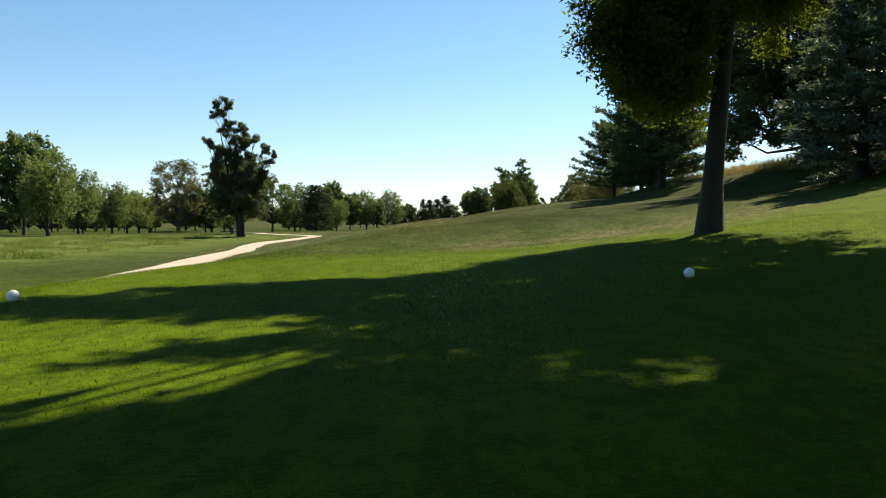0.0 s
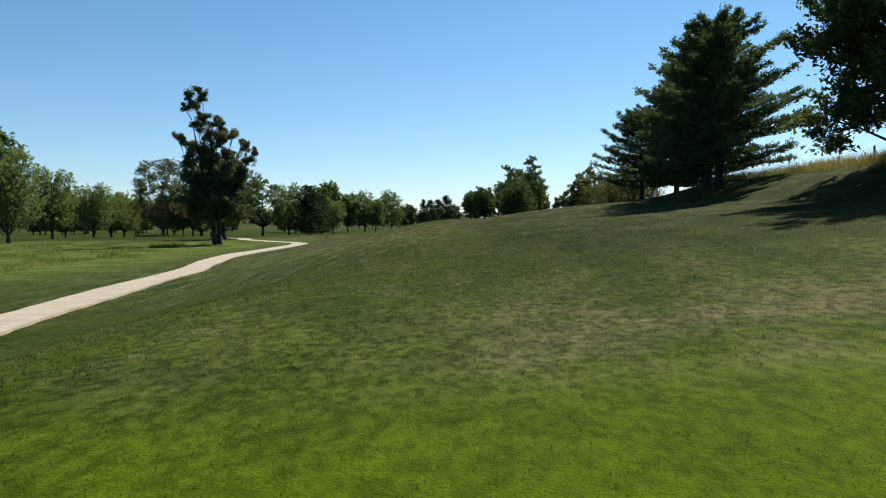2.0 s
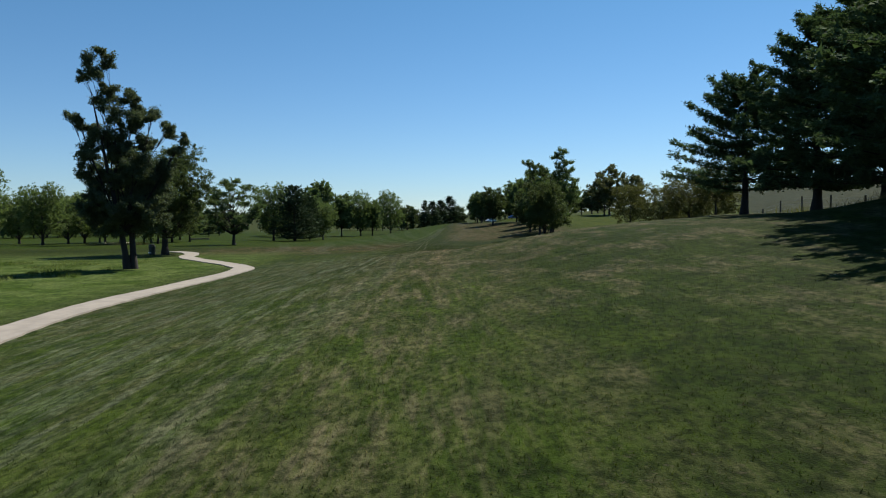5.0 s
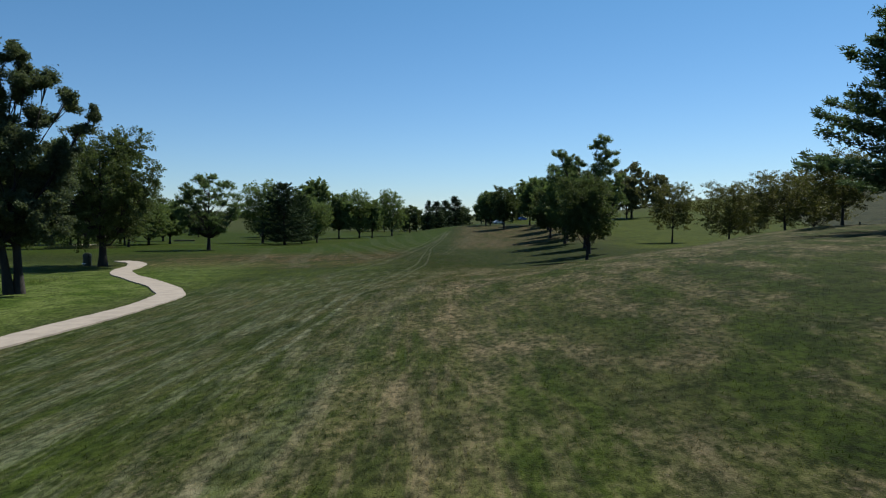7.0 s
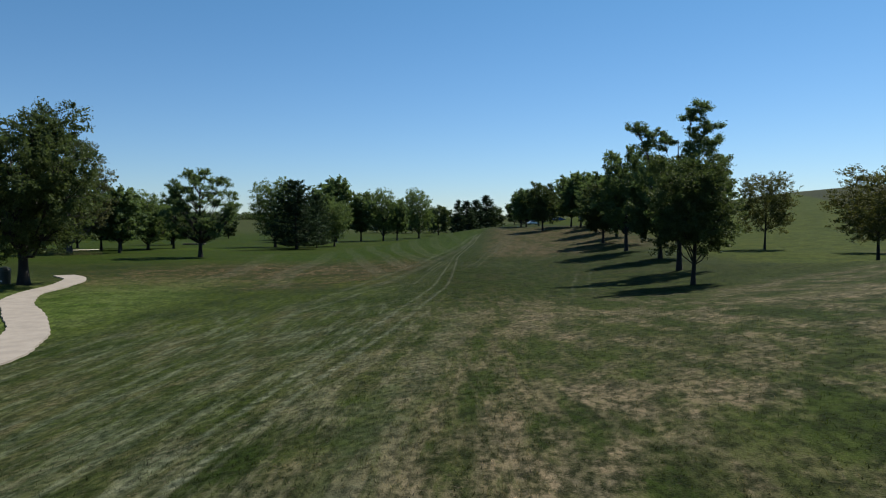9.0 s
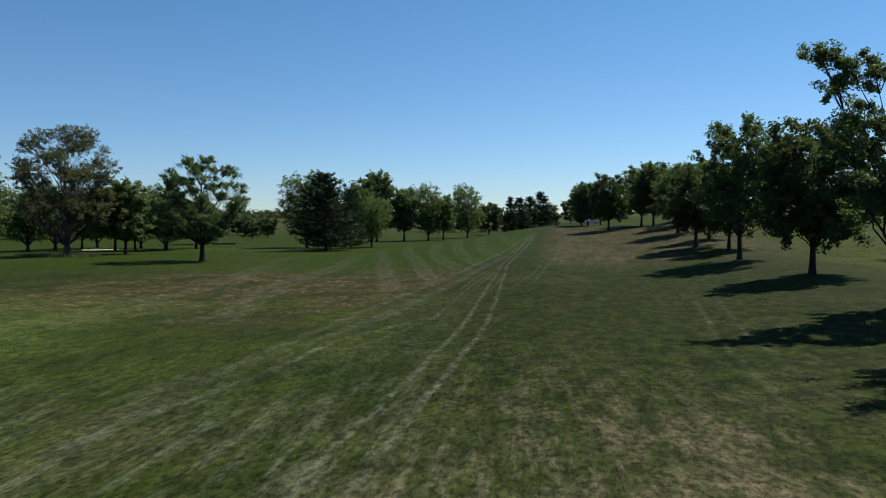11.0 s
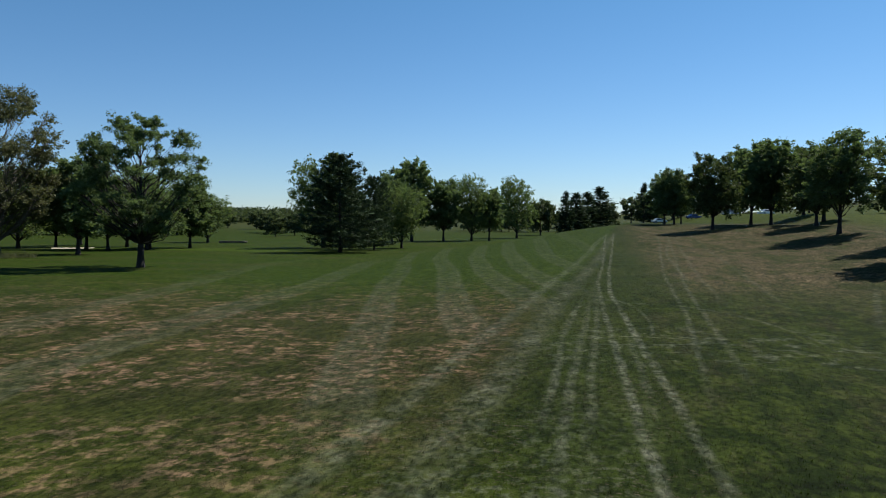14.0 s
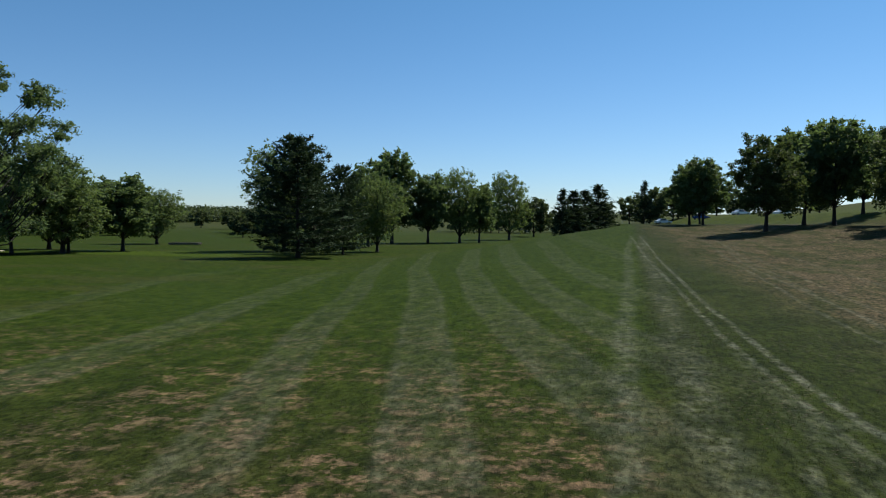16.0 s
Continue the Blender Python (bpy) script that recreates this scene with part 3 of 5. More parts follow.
def broadleaf(name, label, x, y, h, r, base, trunk_r, seed, leaf_mat, leaves=16000, leaf=0.2, lobes=None,
              stems=1, lean=(0, 0), bark=None, clump=0.5, hollow=0.5, turn=0.0, fork=0.35, twigs=9, stout=1.0, cut=0.55, kite_below=0.0, category="tree", group=""):
    """A leafy tree: an Empty at its foot with a limbed trunk and a crown of loose leaves."""
    rng = np.random.default_rng(seed)
    root = new(name)
    root.matrix_basis = pose(x, y, float(ground_z(x, y)), 0, 0, turn)
    tagged(root, label, category, group)
    lobes = lobes or round_lobes(rng, h, base, r)
    verts, faces = [], []
    tops = []
    for s in range(stems):
        a = 6.28 * s / max(stems, 1) + rng.uniform(0, 1)
        o = np.array([math.cos(a), math.sin(a), 0]) * (trunk_r * 0.75 if stems > 1 else 0)
        end = np.array([lean[0], lean[1], h * 0.78]) + o * 4 + np.array([rng.uniform(-0.3, 0.3), rng.uniform(-0.3, 0.3), 0])
        ts = np.linspace(0, 1, 11)
        pts = [o + (end - o) * np.array([t ** 1.15, t ** 1.15, t]) + np.array([0.12 * trunk_r * math.sin(5 * t + s), 0.12 * trunk_r * math.cos(4 * t), -0.12 * (t == 0)]) for t in ts]
        rad = [trunk_r / stems ** 0.5 * (0.06 + 0.94 * (1 - t) ** 0.8 + (0.4 * math.exp(-t * h / 0.4))) for t in ts]
        tube(verts, faces, pts, rad, 10)
        tops.append(np.array(pts))
    crown = []
    weight = np.array([l[3] ** 1.3 * l[4] ** 0.5 for l in lobes])
    weight = weight / weight.sum()
    for (dx, dy, z, lr, lh), wgt in zip(lobes, weight):
        c = np.array([dx, dy, z])
        stem = tops[int(rng.integers(len(tops)))]
        zs = max(base * 0.75, z - fork * (h - base) - np.hypot(dx, dy) * 0.5)
        k = int(np.argmin(np.abs(stem[:, 2] - zs)))
        k = min(k, len(stem) - 2)
        s0 = stem[k]
        bend = s0 * 0.45 + c * 0.55 + np.array([0, 0, -0.12 * np.hypot(dx, dy)]) + rng.normal(size=3) * 0.15
        lim = stout * max(0.02, trunk_r * 0.38 * (1 - k / 14))
        tube(verts, faces, [s0, (s0 + bend) / 2 + rng.normal(size=3) * 0.1, bend, c], [lim, lim * 0.8, lim * 0.55, lim * 0.25], 6)
        clumps = max(4, int(2.6 * (lr / clump) ** 2 * (lh / lr) ** 0.5))
        d = rng.normal(size=(clumps, 3))
        d /= np.linalg.norm(d, axis=1, keepdims=True)
        rad = hollow + (1 - hollow) * rng.random(clumps) ** 0.6
        rad = np.where(rng.random(clumps) < 0.3, rad * rng.uniform(1.0, 1.3, clumps), rad)
        cc = c + d * rad[:, None] * np.array([lr, lr, lh])
        for q in cc[:: max(1, clumps // twigs)]:
            tube(verts, faces, [bend * 0.4 + c * 0.6, (c + q) / 2 + rng.normal(size=3) * 0.1, q], [lim * 0.35, lim * 0.22, 0.012 * stout], 4)
        per = max(3, int(leaves * wgt / clumps))
        size = clump * rng.uniform(0.55, 1.15, clumps)
        spray = d + np.array([0, 0, 0.35])
        spray = spray / np.linalg.norm(spray, axis=1, keepdims=True)
        pts = cc[:, None, :] + np.clip(rng.normal(size=(clumps, per, 3)), -1.7, 1.7) * size[:, None, None] * np.array([0.44, 0.44, 0.34])
        pts = pts + spray[:, None, :] * (np.clip(rng.normal(size=(clumps, per)), -1.6, 1.6) * size[:, None] * 0.5)[:, :, None]
        crown.append(pts.reshape(-1, 3))
    pts = np.concatenate(crown)
    pts = pts[pts[:, 2] > base * cut]
    child("trunk", mesh_of("trunk", verts, faces, bark or M_BARK, True), root)
    near = pts[:, 2] < kite_below
    corners = leaves_at(rng, pts[~near], leaf, 0.3)
    if near.any():
        # low boughs close to the way carry twice the leaves at half the size
        low = np.repeat(pts[near], 3, 0)
        corners = np.concatenate([corners, leaves_at(rng, low + rng.normal(size=low.shape) * 0.07, leaf * 0.5, 0.3, 0.5, True)])
    child("crown", blades_mesh("crown", corners, leaf_mat), root)
    return root


def conifer(name, label, x, y, h, r, base, trunk_r, seed, mat, gap=0.6, tufts=9, needles=14, size=0.26, droop=0.0, taper=0.8, turn=0.0, group="", pads=12, pad=0.42):
    """A needle tree: whorls of limbs that carry tufts of needles."""
    rng = np.random.default_rng(seed)
    root = new(name)
    root.matrix_basis = pose(x, y, float(ground_z(x, y)), 0, 0, turn)
    tagged(root, label, "tree", group)
    verts, faces, spots, dirs, plates = [], [], [], [], []
    zs = np.linspace(-0.12, h, 12)
    tube(verts, faces, [(0.05 * math.sin(z), 0.05 * math.cos(1.3 * z), z) for z in zs],
         [trunk_r * (0.05 + 0.95 * (1 - max(z, 0) / h) ** 0.9 + 0.5 * math.exp(-max(z, 0) / 0.35)) for z in zs], 9)
    z, turn_by = base, 0.0
    while z < h - 0.25:
        f = (z - base) / (h - base)
        reach = r * (1 - f) ** taper * (0.72 + 0.28 * min(1, f * 6 + 0.3)) + 0.18
        for k in range(6 if f < 0.6 else 5):
            if rng.random() < 0.1:
                continue
            a = turn_by + 6.283 * k / 6 + rng.uniform(-0.3, 0.3)
            length = reach * rng.uniform(0.68, 1.12)
            out = np.array([math.cos(a), math.sin(a), 0])
            up = rng.uniform(0.05, 0.22) - droop + 0.5 * f
            s0 = np.array([0, 0, z + rng.uniform(-0.15, 0.15)])
            tip = s0 + out * length + np.array([0, 0, up * length])
            midp = (s0 + tip) / 2 + np.array([0, 0, -0.06 * length + droop * 0.25 * length])
            lim = max(0.012, trunk_r * 0.2 * (1 - f))
            tube(verts, faces, [s0, midp, tip], [lim, lim * 0.6, 0.01], 4)
            count = max(2, int(tufts * (0.35 + length / r)))
            t = rng.uniform(0.22, 1.02, count)
            curve = (1 - t)[:, None] ** 2 * s0 + 2 * (t * (1 - t))[:, None] * midp + (t ** 2)[:, None] * tip
            spread = 0.26 * length * (1.08 - 0.75 * t)
            across = np.array([-out[1], out[0], 0])
            p = curve + across * (rng.uniform(-1, 1, count) * spread)[:, None] + np.array([0, 0, 1]) * rng.normal(0.04, 0.09, count)[:, None]
            spots.append(p)
            k2 = max(3, int(pads * length / r))
            t = rng.uniform(0.15, 0.98, k2)
            curve = (1 - t)[:, None] ** 2 * s0 + 2 * (t * (1 - t))[:, None] * midp + (t ** 2)[:, None] * tip
            plates.append(curve + across * (rng.uniform(-0.8, 0.8, k2) * 0.24 * length * (1.1 - 0.7 * t))[:, None] + rng.normal(0, 0.05, (k2, 3)))
            dirs.append(np.tile(out * 0.7 + np.array([0, 0, 0.35 - droop]), (count, 1)))
        z += gap * rng.uniform(0.75, 1.2) * (1 - 0.45 * f)
        turn_by += 0.6
    spots, dirs = np.concatenate(spots), np.concatenate(dirs)
    n = len(spots)
    d = np.repeat(dirs, needles, 0) + rng.normal(size=(n * needles, 3)) * 0.6
    d /= np.linalg.norm(d, axis=1, keepdims=True)
    p0 = np.repeat(spots, needles, 0) + rng.normal(size=(n * needles, 3)) * size * 0.42
    v = np.cross(d, rng.normal(size=(n * needles, 3)))
    v /= np.linalg.norm(v, axis=1, keepdims=True) + 1e-9
    s = (size * rng.uniform(0.6, 1.3, n * needles))[:, None]
    corners = np.stack([p0 + v * s * 0.2, p0 - v * s * 0.2, p0 + d * s], 1)
    flat = np.concatenate(plates)
    u = rng.normal(size=flat.shape) * np.array([1, 1, 0.22])
    u /= np.linalg.norm(u, axis=1, keepdims=True)
    v = np.cross(u, np.array([0, 0, 1.0]) + rng.normal(size=flat.shape) * 0.3)
    v /= np.linalg.norm(v, axis=1, keepdims=True)
    s = (pad * rng.uniform(0.5, 1.2, len(flat)))[:, None]
    corners = np.concatenate([corners, np.stack([flat - u * s * 0.8 + v * s * 0.42, flat - u * s * 0.8 - v * s * 0.42, flat + u * s], 1)])
    child("trunk", mesh_of("trunk", verts, faces, M_BARK, True), root)
    child("crown", blades_mesh("crown", corners, mat), root)
    return root


# ---- ground ----
def ladder(lo, hi, inner_lo, inner_hi, step):
    inner = np.arange(inner_lo, inner_hi + step / 2, step)
    down, up, s = [inner_lo], [inner_hi], step
    while down[-1] > lo or up[-1] < hi:
        s *= 1.16
        down.append(down[-1] - s)
        up.append(up[-1] + s)
    return np.concatenate([np.clip(np.array(down[:0:-1]), lo, None), inner, np.clip(np.array(up[1:]), None, hi)])


gx, gy = np.unique(ladder(-1800, 1800, -50, 40, 1.0)), np.unique(ladder(-1200, 2200, -20, 260, 1.0))
GX, GY = np.meshgrid(gx, gy)
GZ = ground_z(GX, GY)
nx, ny = len(gx), len(gy)
gv = np.stack([GX, GY, GZ], -1).reshape(-1, 3)
idx = np.arange(nx * ny).reshape(ny, nx)
gf = np.stack([idx[:-1, :-1], idx[:-1, 1:], idx[1:, 1:], idx[1:, :-1]], -1).reshape(-1, 4)
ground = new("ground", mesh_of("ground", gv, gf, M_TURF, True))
tagged(ground, "rolling mown golf turf with dry patches and wheel tracks", "grass", "", "structure")

# ---- cart path ----
def smooth_line(pts, per=14):
    """Catmull-Rom through the plan points."""
    p = np.array([2 * np.array(pts[0]) - pts[1], *pts, 2 * np.array(pts[-1]) - pts[-2]], float)
    out = []
    for i in range(1, len(p) - 2):
        for t in np.linspace(0, 1, per, endpoint=False):
            out.append(0.5 * (2 * p[i] + (p[i + 1] - p[i - 1]) * t + (2 * p[i - 1] - 5 * p[i] + 4 * p[i + 1] - p[i + 2]) * t ** 2
                              + (3 * p[i] - p[i - 1] - 3 * p[i + 1] + p[i + 2]) * t ** 3))
    return np.array(out + [p[-2]])


line = smooth_line([(-6.4, -46), (-6.2, -24), (-6.8, -8), (-7.6, 0), (-8.1, 6), (-8.7, 12), (-9.4, 17), (-10.42, 22.7), (-11.86, 32), (-12.9, 39.5), (-14.2, 45), (-15.6, 52), (-16.4, 60),
                    (-16.3, 68), (-15.9, 75), (-16.4, 80), (-17.7, 83), (-19.8, 86.5), (-23.3, 91), (-26.1, 94.5), (-28.4, 98.8), (-29.6, 103), (-31.1, 107), (-33.2, 110.8), (-35.9, 113.6)])
d = np.gradient(line, axis=0)
d /= np.linalg.norm(d, axis=1, keepdims=True)
side_way = np.stack([d[:, 1], -d[:, 0]], 1)
pv, pf = [], []
for i, (c, s) in enumerate(zip(line, side_way)):
    half = 0.8 + 0.05 * math.sin(i * 0.31) + 0.03 * math.sin(i * 1.7)
    for k, o in enumerate((-half - 0.02, -half, 0, half, half + 0.02)):
        q = c + s * o
        top = float(ground_z(*c)) * 0.4 + float(ground_z(*q)) * 0.6 + 0.07
        pv.append((q[0], q[1], top - (0.25 if k in (0, 4) else 0)))
    if i:
        a = (i - 1) * 5
        pf += [(a + k, a + k + 1, a + k + 6, a + k + 5) for k in range(4)]
path_ob = new("cart_path", mesh_of("cart_path", pv, pf, M_PATH, False))
tagged(path_ob, "pale grey winding concrete cart path through the turf", "path", "", "structure")

# ---- trees ----
def across(dx, depth, z, r, rz=None):
    """A lobe given by its offset across and along the way from the tee."""
    return (dx * 0.9 - depth * 0.43, dx * 0.43 + depth * 0.9, z, r, rz or r * 0.85)


# tree by the tee, with its neighbours on the bank
broadleaf("oak_tree", "large spreading oak with dark trunk beside the tee", 6.43, 8.2, 13.5, 5.2, 6.4, 0.21, 11, M_OAK, 225000, 0.088,
          2 * [(-1.3, -1.4, 4.5, 0.8, 0.7), (-1.4, -0.5, 3.6, 0.7, 0.7), (-1.4, -0.6, 3.0, 0.7, 0.7), (-1.2, -0.8, 4.0, 0.9, 0.9), (-1.3, -0.4, 3.3, 0.8, 0.8), (-0.7, 0.5, 3.4, 0.75, 0.75), (-0.5, 0.9, 4.1, 0.9, 0.9), (-0.3, 1.3, 3.0, 0.6, 0.6),
               (-0.6, 0.1, 4.8, 0.9, 0.9), (-0.1, 0.0, 5.5, 1.0, 0.9), (-1.3, -1.3, 5.8, 0.9, 0.7), (-2.6, -2.1, 3.5, 0.45, 0.4), (-2.2, -2.1, 3.3, 0.5, 0.5), (-2.3, -2.0, 4.0, 0.5, 0.5), (-1.9, -1.9, 3.0, 0.5, 0.5), (-1.35, -1.7, 2.7, 0.5, 0.5), (-1.3, -1.6, 2.15, 0.4, 0.45)]
          + [(1.3, 0.6, 5.0, 0.9, 0.8), (1.9, 0.3, 5.5, 1.0, 0.9), (1.0, 1.4, 5.6, 1.1, 1.0), (2.7, 0.2, 6.0, 1.1, 0.9), (0.5, 1.0, 6.3, 1.1, 0.9), (1.6, 1.2, 4.6, 0.7, 0.7), (0.4, -1.4, 8.2, 1.6, 1.2), (2.1, -1.6, 8.6, 1.8, 1.3), (-1.3, -1.9, 8.6, 0.8, 0.7), (3.2, -3.4, 9.6, 1.6, 1.2),
           (-1.0, -1.7, 8.4, 1.5, 1.2), (2.8, 0.4, 8.0, 2.1, 1.6), (4.4, -0.6, 8.8, 1.9, 1.4), (1.1, -3.1, 7.8, 1.5, 1.2), (3.0, -2.2, 7.2, 1.9, 1.4), (0.6, 0.4, 6.9, 1.5, 1.2),
           (2.3, -0.9, 10.8, 1.6, 1.5), (3.4, -1.2, 10.4, 1.9, 1.6), (2.9, -0.5, 12.3, 1.2, 1.0), (-3.3, -1.6, 8.7, 1.2, 1.0), (-1.7, -1.1, 9.2, 1.0, 0.9), (-2.8, -2.2, 8.4, 0.8, 0.7), (-4.2, -2.5, 8.5, 0.7, 0.6),
           (2.4, -5.0, 8.6, 1.3, 1.0), (4.2, -4.2, 8.4, 2.0, 1.4), (3.4, -6.6, 7.8, 1.5, 1.1),
           # unseen lobes placed for the dapple they cast; those past y -11 block sky
           (-1.8, -9.2, 8.4, 1.6, 1.1), (0.6, -9.4, 8.6, 1.7, 1.1), (-3.6, -9.0, 8.4, 1.4, 1.0), (2.6, -8.8, 8.6, 1.7, 1.1), (-2.4, -11.8, 8.8, 2.0, 1.2), (0.8, -12.2, 9.0, 2.0, 1.2), (-5.4, -11.6, 8.8, 1.8, 1.1), (3.8, -11.4, 9.0, 2.0, 1.2),
           (-1.4, -6.3, 8.4, 0.55, 0.5), (-0.7, -6.1, 8.4, 0.55, 0.5), (0.0, -6.0, 8.4, 0.55, 0.5), (0.7, -6.0, 8.4, 0.55, 0.5), (1.3, -6.0, 8.4, 0.55, 0.5), (-0.6, -5.75, 8.4, 0.4, 0.4), (0.0, -5.75, 8.4, 0.4, 0.4), (1.0, -5.7, 8.4, 0.4, 0.4), (-0.6, -3.3, 8.6, 0.55, 0.5), (0.0, -3.1, 8.6, 0.5, 0.5),
           (-0.98, -4.74, 8.4, 0.36, 0.34), (-0.81, -4.11, 8.4, 0.42, 0.40), (-0.63, -5.21, 8.4, 0.36, 0.34), (-0.38, -4.15, 8.4, 0.42, 0.40), (0.05, -4.18, 8.4, 0.42, 0.40), (0.43, -4.24, 8.4, 0.42, 0.40), (0.21, -5.07, 8.4, 0.30, 0.28), (0.82, -4.24, 8.4, 0.40, 0.38), (1.12, -4.45, 8.4, 0.42, 0.40), (1.03, -5.14, 8.4, 0.42, 0.40), (-0.89, -5.29, 8.4, 0.30, 0.28), (-0.39, -5.41, 8.4, 0.25, 0.24), (0.99, -3.41, 8.4, 0.40, 0.38), (-1.5, -2.85, 8.4, 0.38, 0.36), (-1.2, -3.0, 8.4, 0.38, 0.36), (-1.05, -3.45, 8.4, 0.36, 0.34), (-1.85, -2.6, 8.4, 0.36, 0.34), (-2.25, -2.5, 8.4, 0.34, 0.32), (-2.65, -2.4, 8.4, 0.3, 0.28), (-1.92, -4.47, 8.4, 0.24, 0.23), (-1.64, -4.27, 8.4, 0.28, 0.27), (-1.43, -4.06, 8.4, 0.30, 0.28), (-1.75, -5.92, 8.4, 0.36, 0.34), (-1.45, -5.83, 8.4, 0.36, 0.34), (-1.12, -5.66, 8.4, 0.36, 0.34)]
          + 2 * [(-3.1, -0.95, 8.6, 0.45, 0.4), (-2.5, -0.75, 8.6, 0.5, 0.45), (-1.95, -0.7, 8.6, 0.5, 0.45), (-1.4, -0.6, 8.6, 0.5, 0.45), (-0.85, -0.5, 8.6, 0.5, 0.45), (-3.0, -7.1, 8.4, 1.15, 0.9), (-1.9, -7.1, 8.3, 1.15, 0.9), (-0.8, -6.9, 8.5, 1.15, 0.9), (0.3, -6.9, 8.3, 1.15, 0.9), (1.4, -6.8, 8.5, 1.1, 0.9), (0.9, -7.9, 8.5, 1.2, 0.9), (2.6, -6.9, 8.4, 1.2, 0.9), (3.9, -6.2, 8.5, 1.4, 1.0)],
          lean=(1.0, 0.3), clump=0.34, fork=0.12, cut=0.35, kite_below=6.9)
broadleaf("oak_tree", "leafy oak on the bank that shades the tee", 12.8, -2.4, 12.8, 6.4, 3.4, 0.32, 12, M_OAK, 30000, 0.19, clump=0.6)
# added out of view: its crown keeps sky light off the tee
broadleaf("oak_tree", "added unseen oak behind the tee that holds back sky light", 9.5, -11.0, 13.2, 6.2, 3.2, 0.34, 15, M_OAK, 15000, 0.25, clump=0.7)
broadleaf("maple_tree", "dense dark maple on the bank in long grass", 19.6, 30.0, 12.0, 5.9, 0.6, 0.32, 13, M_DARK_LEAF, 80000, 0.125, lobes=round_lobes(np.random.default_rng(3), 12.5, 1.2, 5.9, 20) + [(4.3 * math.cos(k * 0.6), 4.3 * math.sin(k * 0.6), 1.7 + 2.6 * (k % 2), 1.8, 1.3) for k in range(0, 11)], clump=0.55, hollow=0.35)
conifer("spruce_tree", "blue-grey spruce with drooping boughs on the bank", 14.6, 17.3, 6.2, 3.3, 0.4, 0.2, 14, M_SPRUCE, 0.42, 15, 14, 0.18, 0.18, pads=26, pad=0.36)
for x, y, h, r, base, seed in ((16.2, 45.1, 9.6, 5.2, 1.5, 21), (18.4, 53.0, 10.6, 5.0, 1.3, 22), (20.6, 60.0, 11.2, 4.8, 1.4, 23), (18.6, 71.5, 8.5, 5.1, 1.7, 24), (19.9, 65.0, 10.4, 4.6, 1.4, 25)):
    conifer("pine_tree", "dark layered white pine on the grassy bank", x, y, h, r, base, 0.24, seed, M_NEEDLE, 0.62, 46, 14, 0.17, 0.02, 0.5, pads=130, pad=0.27, group="pines on the bank")

# tall poplar and its neighbours beside the cart path
broadleaf("poplar_tree", "tall ragged poplar with twin trunks and a thin spire", -26.0, 81.5, 17.8, 4.5, 3.0, 0.36, 31, M_POPLAR, 190000, 0.078,
          [across(-1.7, 0, 17.2, 0.55), across(-2.6, 0.2, 16.4, 0.6), across(-1.2, 0.2, 16.4, 0.6), across(-1.9, -0.2, 15.4, 0.7), across(-2.9, 0.3, 15.2, 0.45), across(-1.1, 0.3, 14.2, 0.8), across(-1.9, 0.1, 13.4, 0.7), across(-0.1, 0, 13.4, 0.7),
           across(0.9, 0.4, 12.8, 0.8), across(-0.9, -0.6, 12.2, 0.9), across(1.9, 0.1, 12.2, 0.8), across(0.2, 0.7, 11.4, 0.9), across(-3.4, 0.2, 11.6, 0.6), across(-2.4, 0.4, 11.0, 0.9), across(-3.9, 0.4, 11.9, 0.45),
           across(2.9, -0.3, 11.0, 0.8), across(4.4, 0.2, 10.6, 0.6), across(3.7, 0.3, 9.8, 0.7), across(1.3, 0.8, 10.0, 1.0), across(-0.9, 0.2, 9.9, 1.2), across(-2.6, -0.4, 9.2, 1.0), across(2.4, 0.4, 8.4, 1.2), across(0.4, -0.9, 8.2, 1.4),
           across(-1.7, 0.7, 7.4, 1.4), across(2.0, 0.8, 6.6, 1.5), across(-2.3, -0.4, 5.6, 1.4), across(0.2, 1.2, 6.0, 1.7), across(1.7, -0.8, 4.8, 1.6), across(-0.8, -1.0, 4.4, 1.4), across(-2.2, 0.6, 4.0, 1.1), across(1.6, 0.4, 4.0, 1.0), across(-0.2, 0.4, 3.6, 1.2), across(1.0, 0.3, 3.8, 1.2), across(-1.4, 0.0, 3.6, 1.1), across(0.0, 0.0, 7.2, 1.5), across(-3.2, 0.2, 7.6, 1.0), across(2.6, 0.3, 7.4, 1.0),
           across(-0.3, 0.5, 9.0, 1.3), across(-3.2, 0.0, 4.8, 0.9), across(0.9, -0.4, 12.0, 0.7), across(-1.6, 0.0, 10.4, 0.9), across(0.6, 0.2, 13.9, 0.6)],
          stems=2, lean=(-1.2, -0.55), clump=0.44, hollow=0.1, twigs=5, stout=0.6)
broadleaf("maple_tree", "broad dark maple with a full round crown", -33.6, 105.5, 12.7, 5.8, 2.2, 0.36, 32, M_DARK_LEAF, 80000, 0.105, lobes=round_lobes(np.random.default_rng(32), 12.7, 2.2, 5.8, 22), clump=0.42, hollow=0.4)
def dome_lobes(seed, h, base, r, count, lobe, flat=0.75):
    """Many small sprays spread through a domed crown."""
    rng, out = np.random.default_rng(seed), []
    while len(out) < count:
        px, py, pz = rng.uniform(-1, 1, 3)
        d = px * px + py * py + pz * pz * (0.85 if pz > 0 else 1.5)
        if 0.06 < d < 1 and rng.random() < 0.35 + 0.65 * d:
            lr = lobe * rng.uniform(0.7, 1.25)
            out.append((px * (r - lobe * 0.6), py * (r - lobe * 0.6), base + (h - base) * (0.42 + 0.52 * pz), lr, lr * flat))
    return out


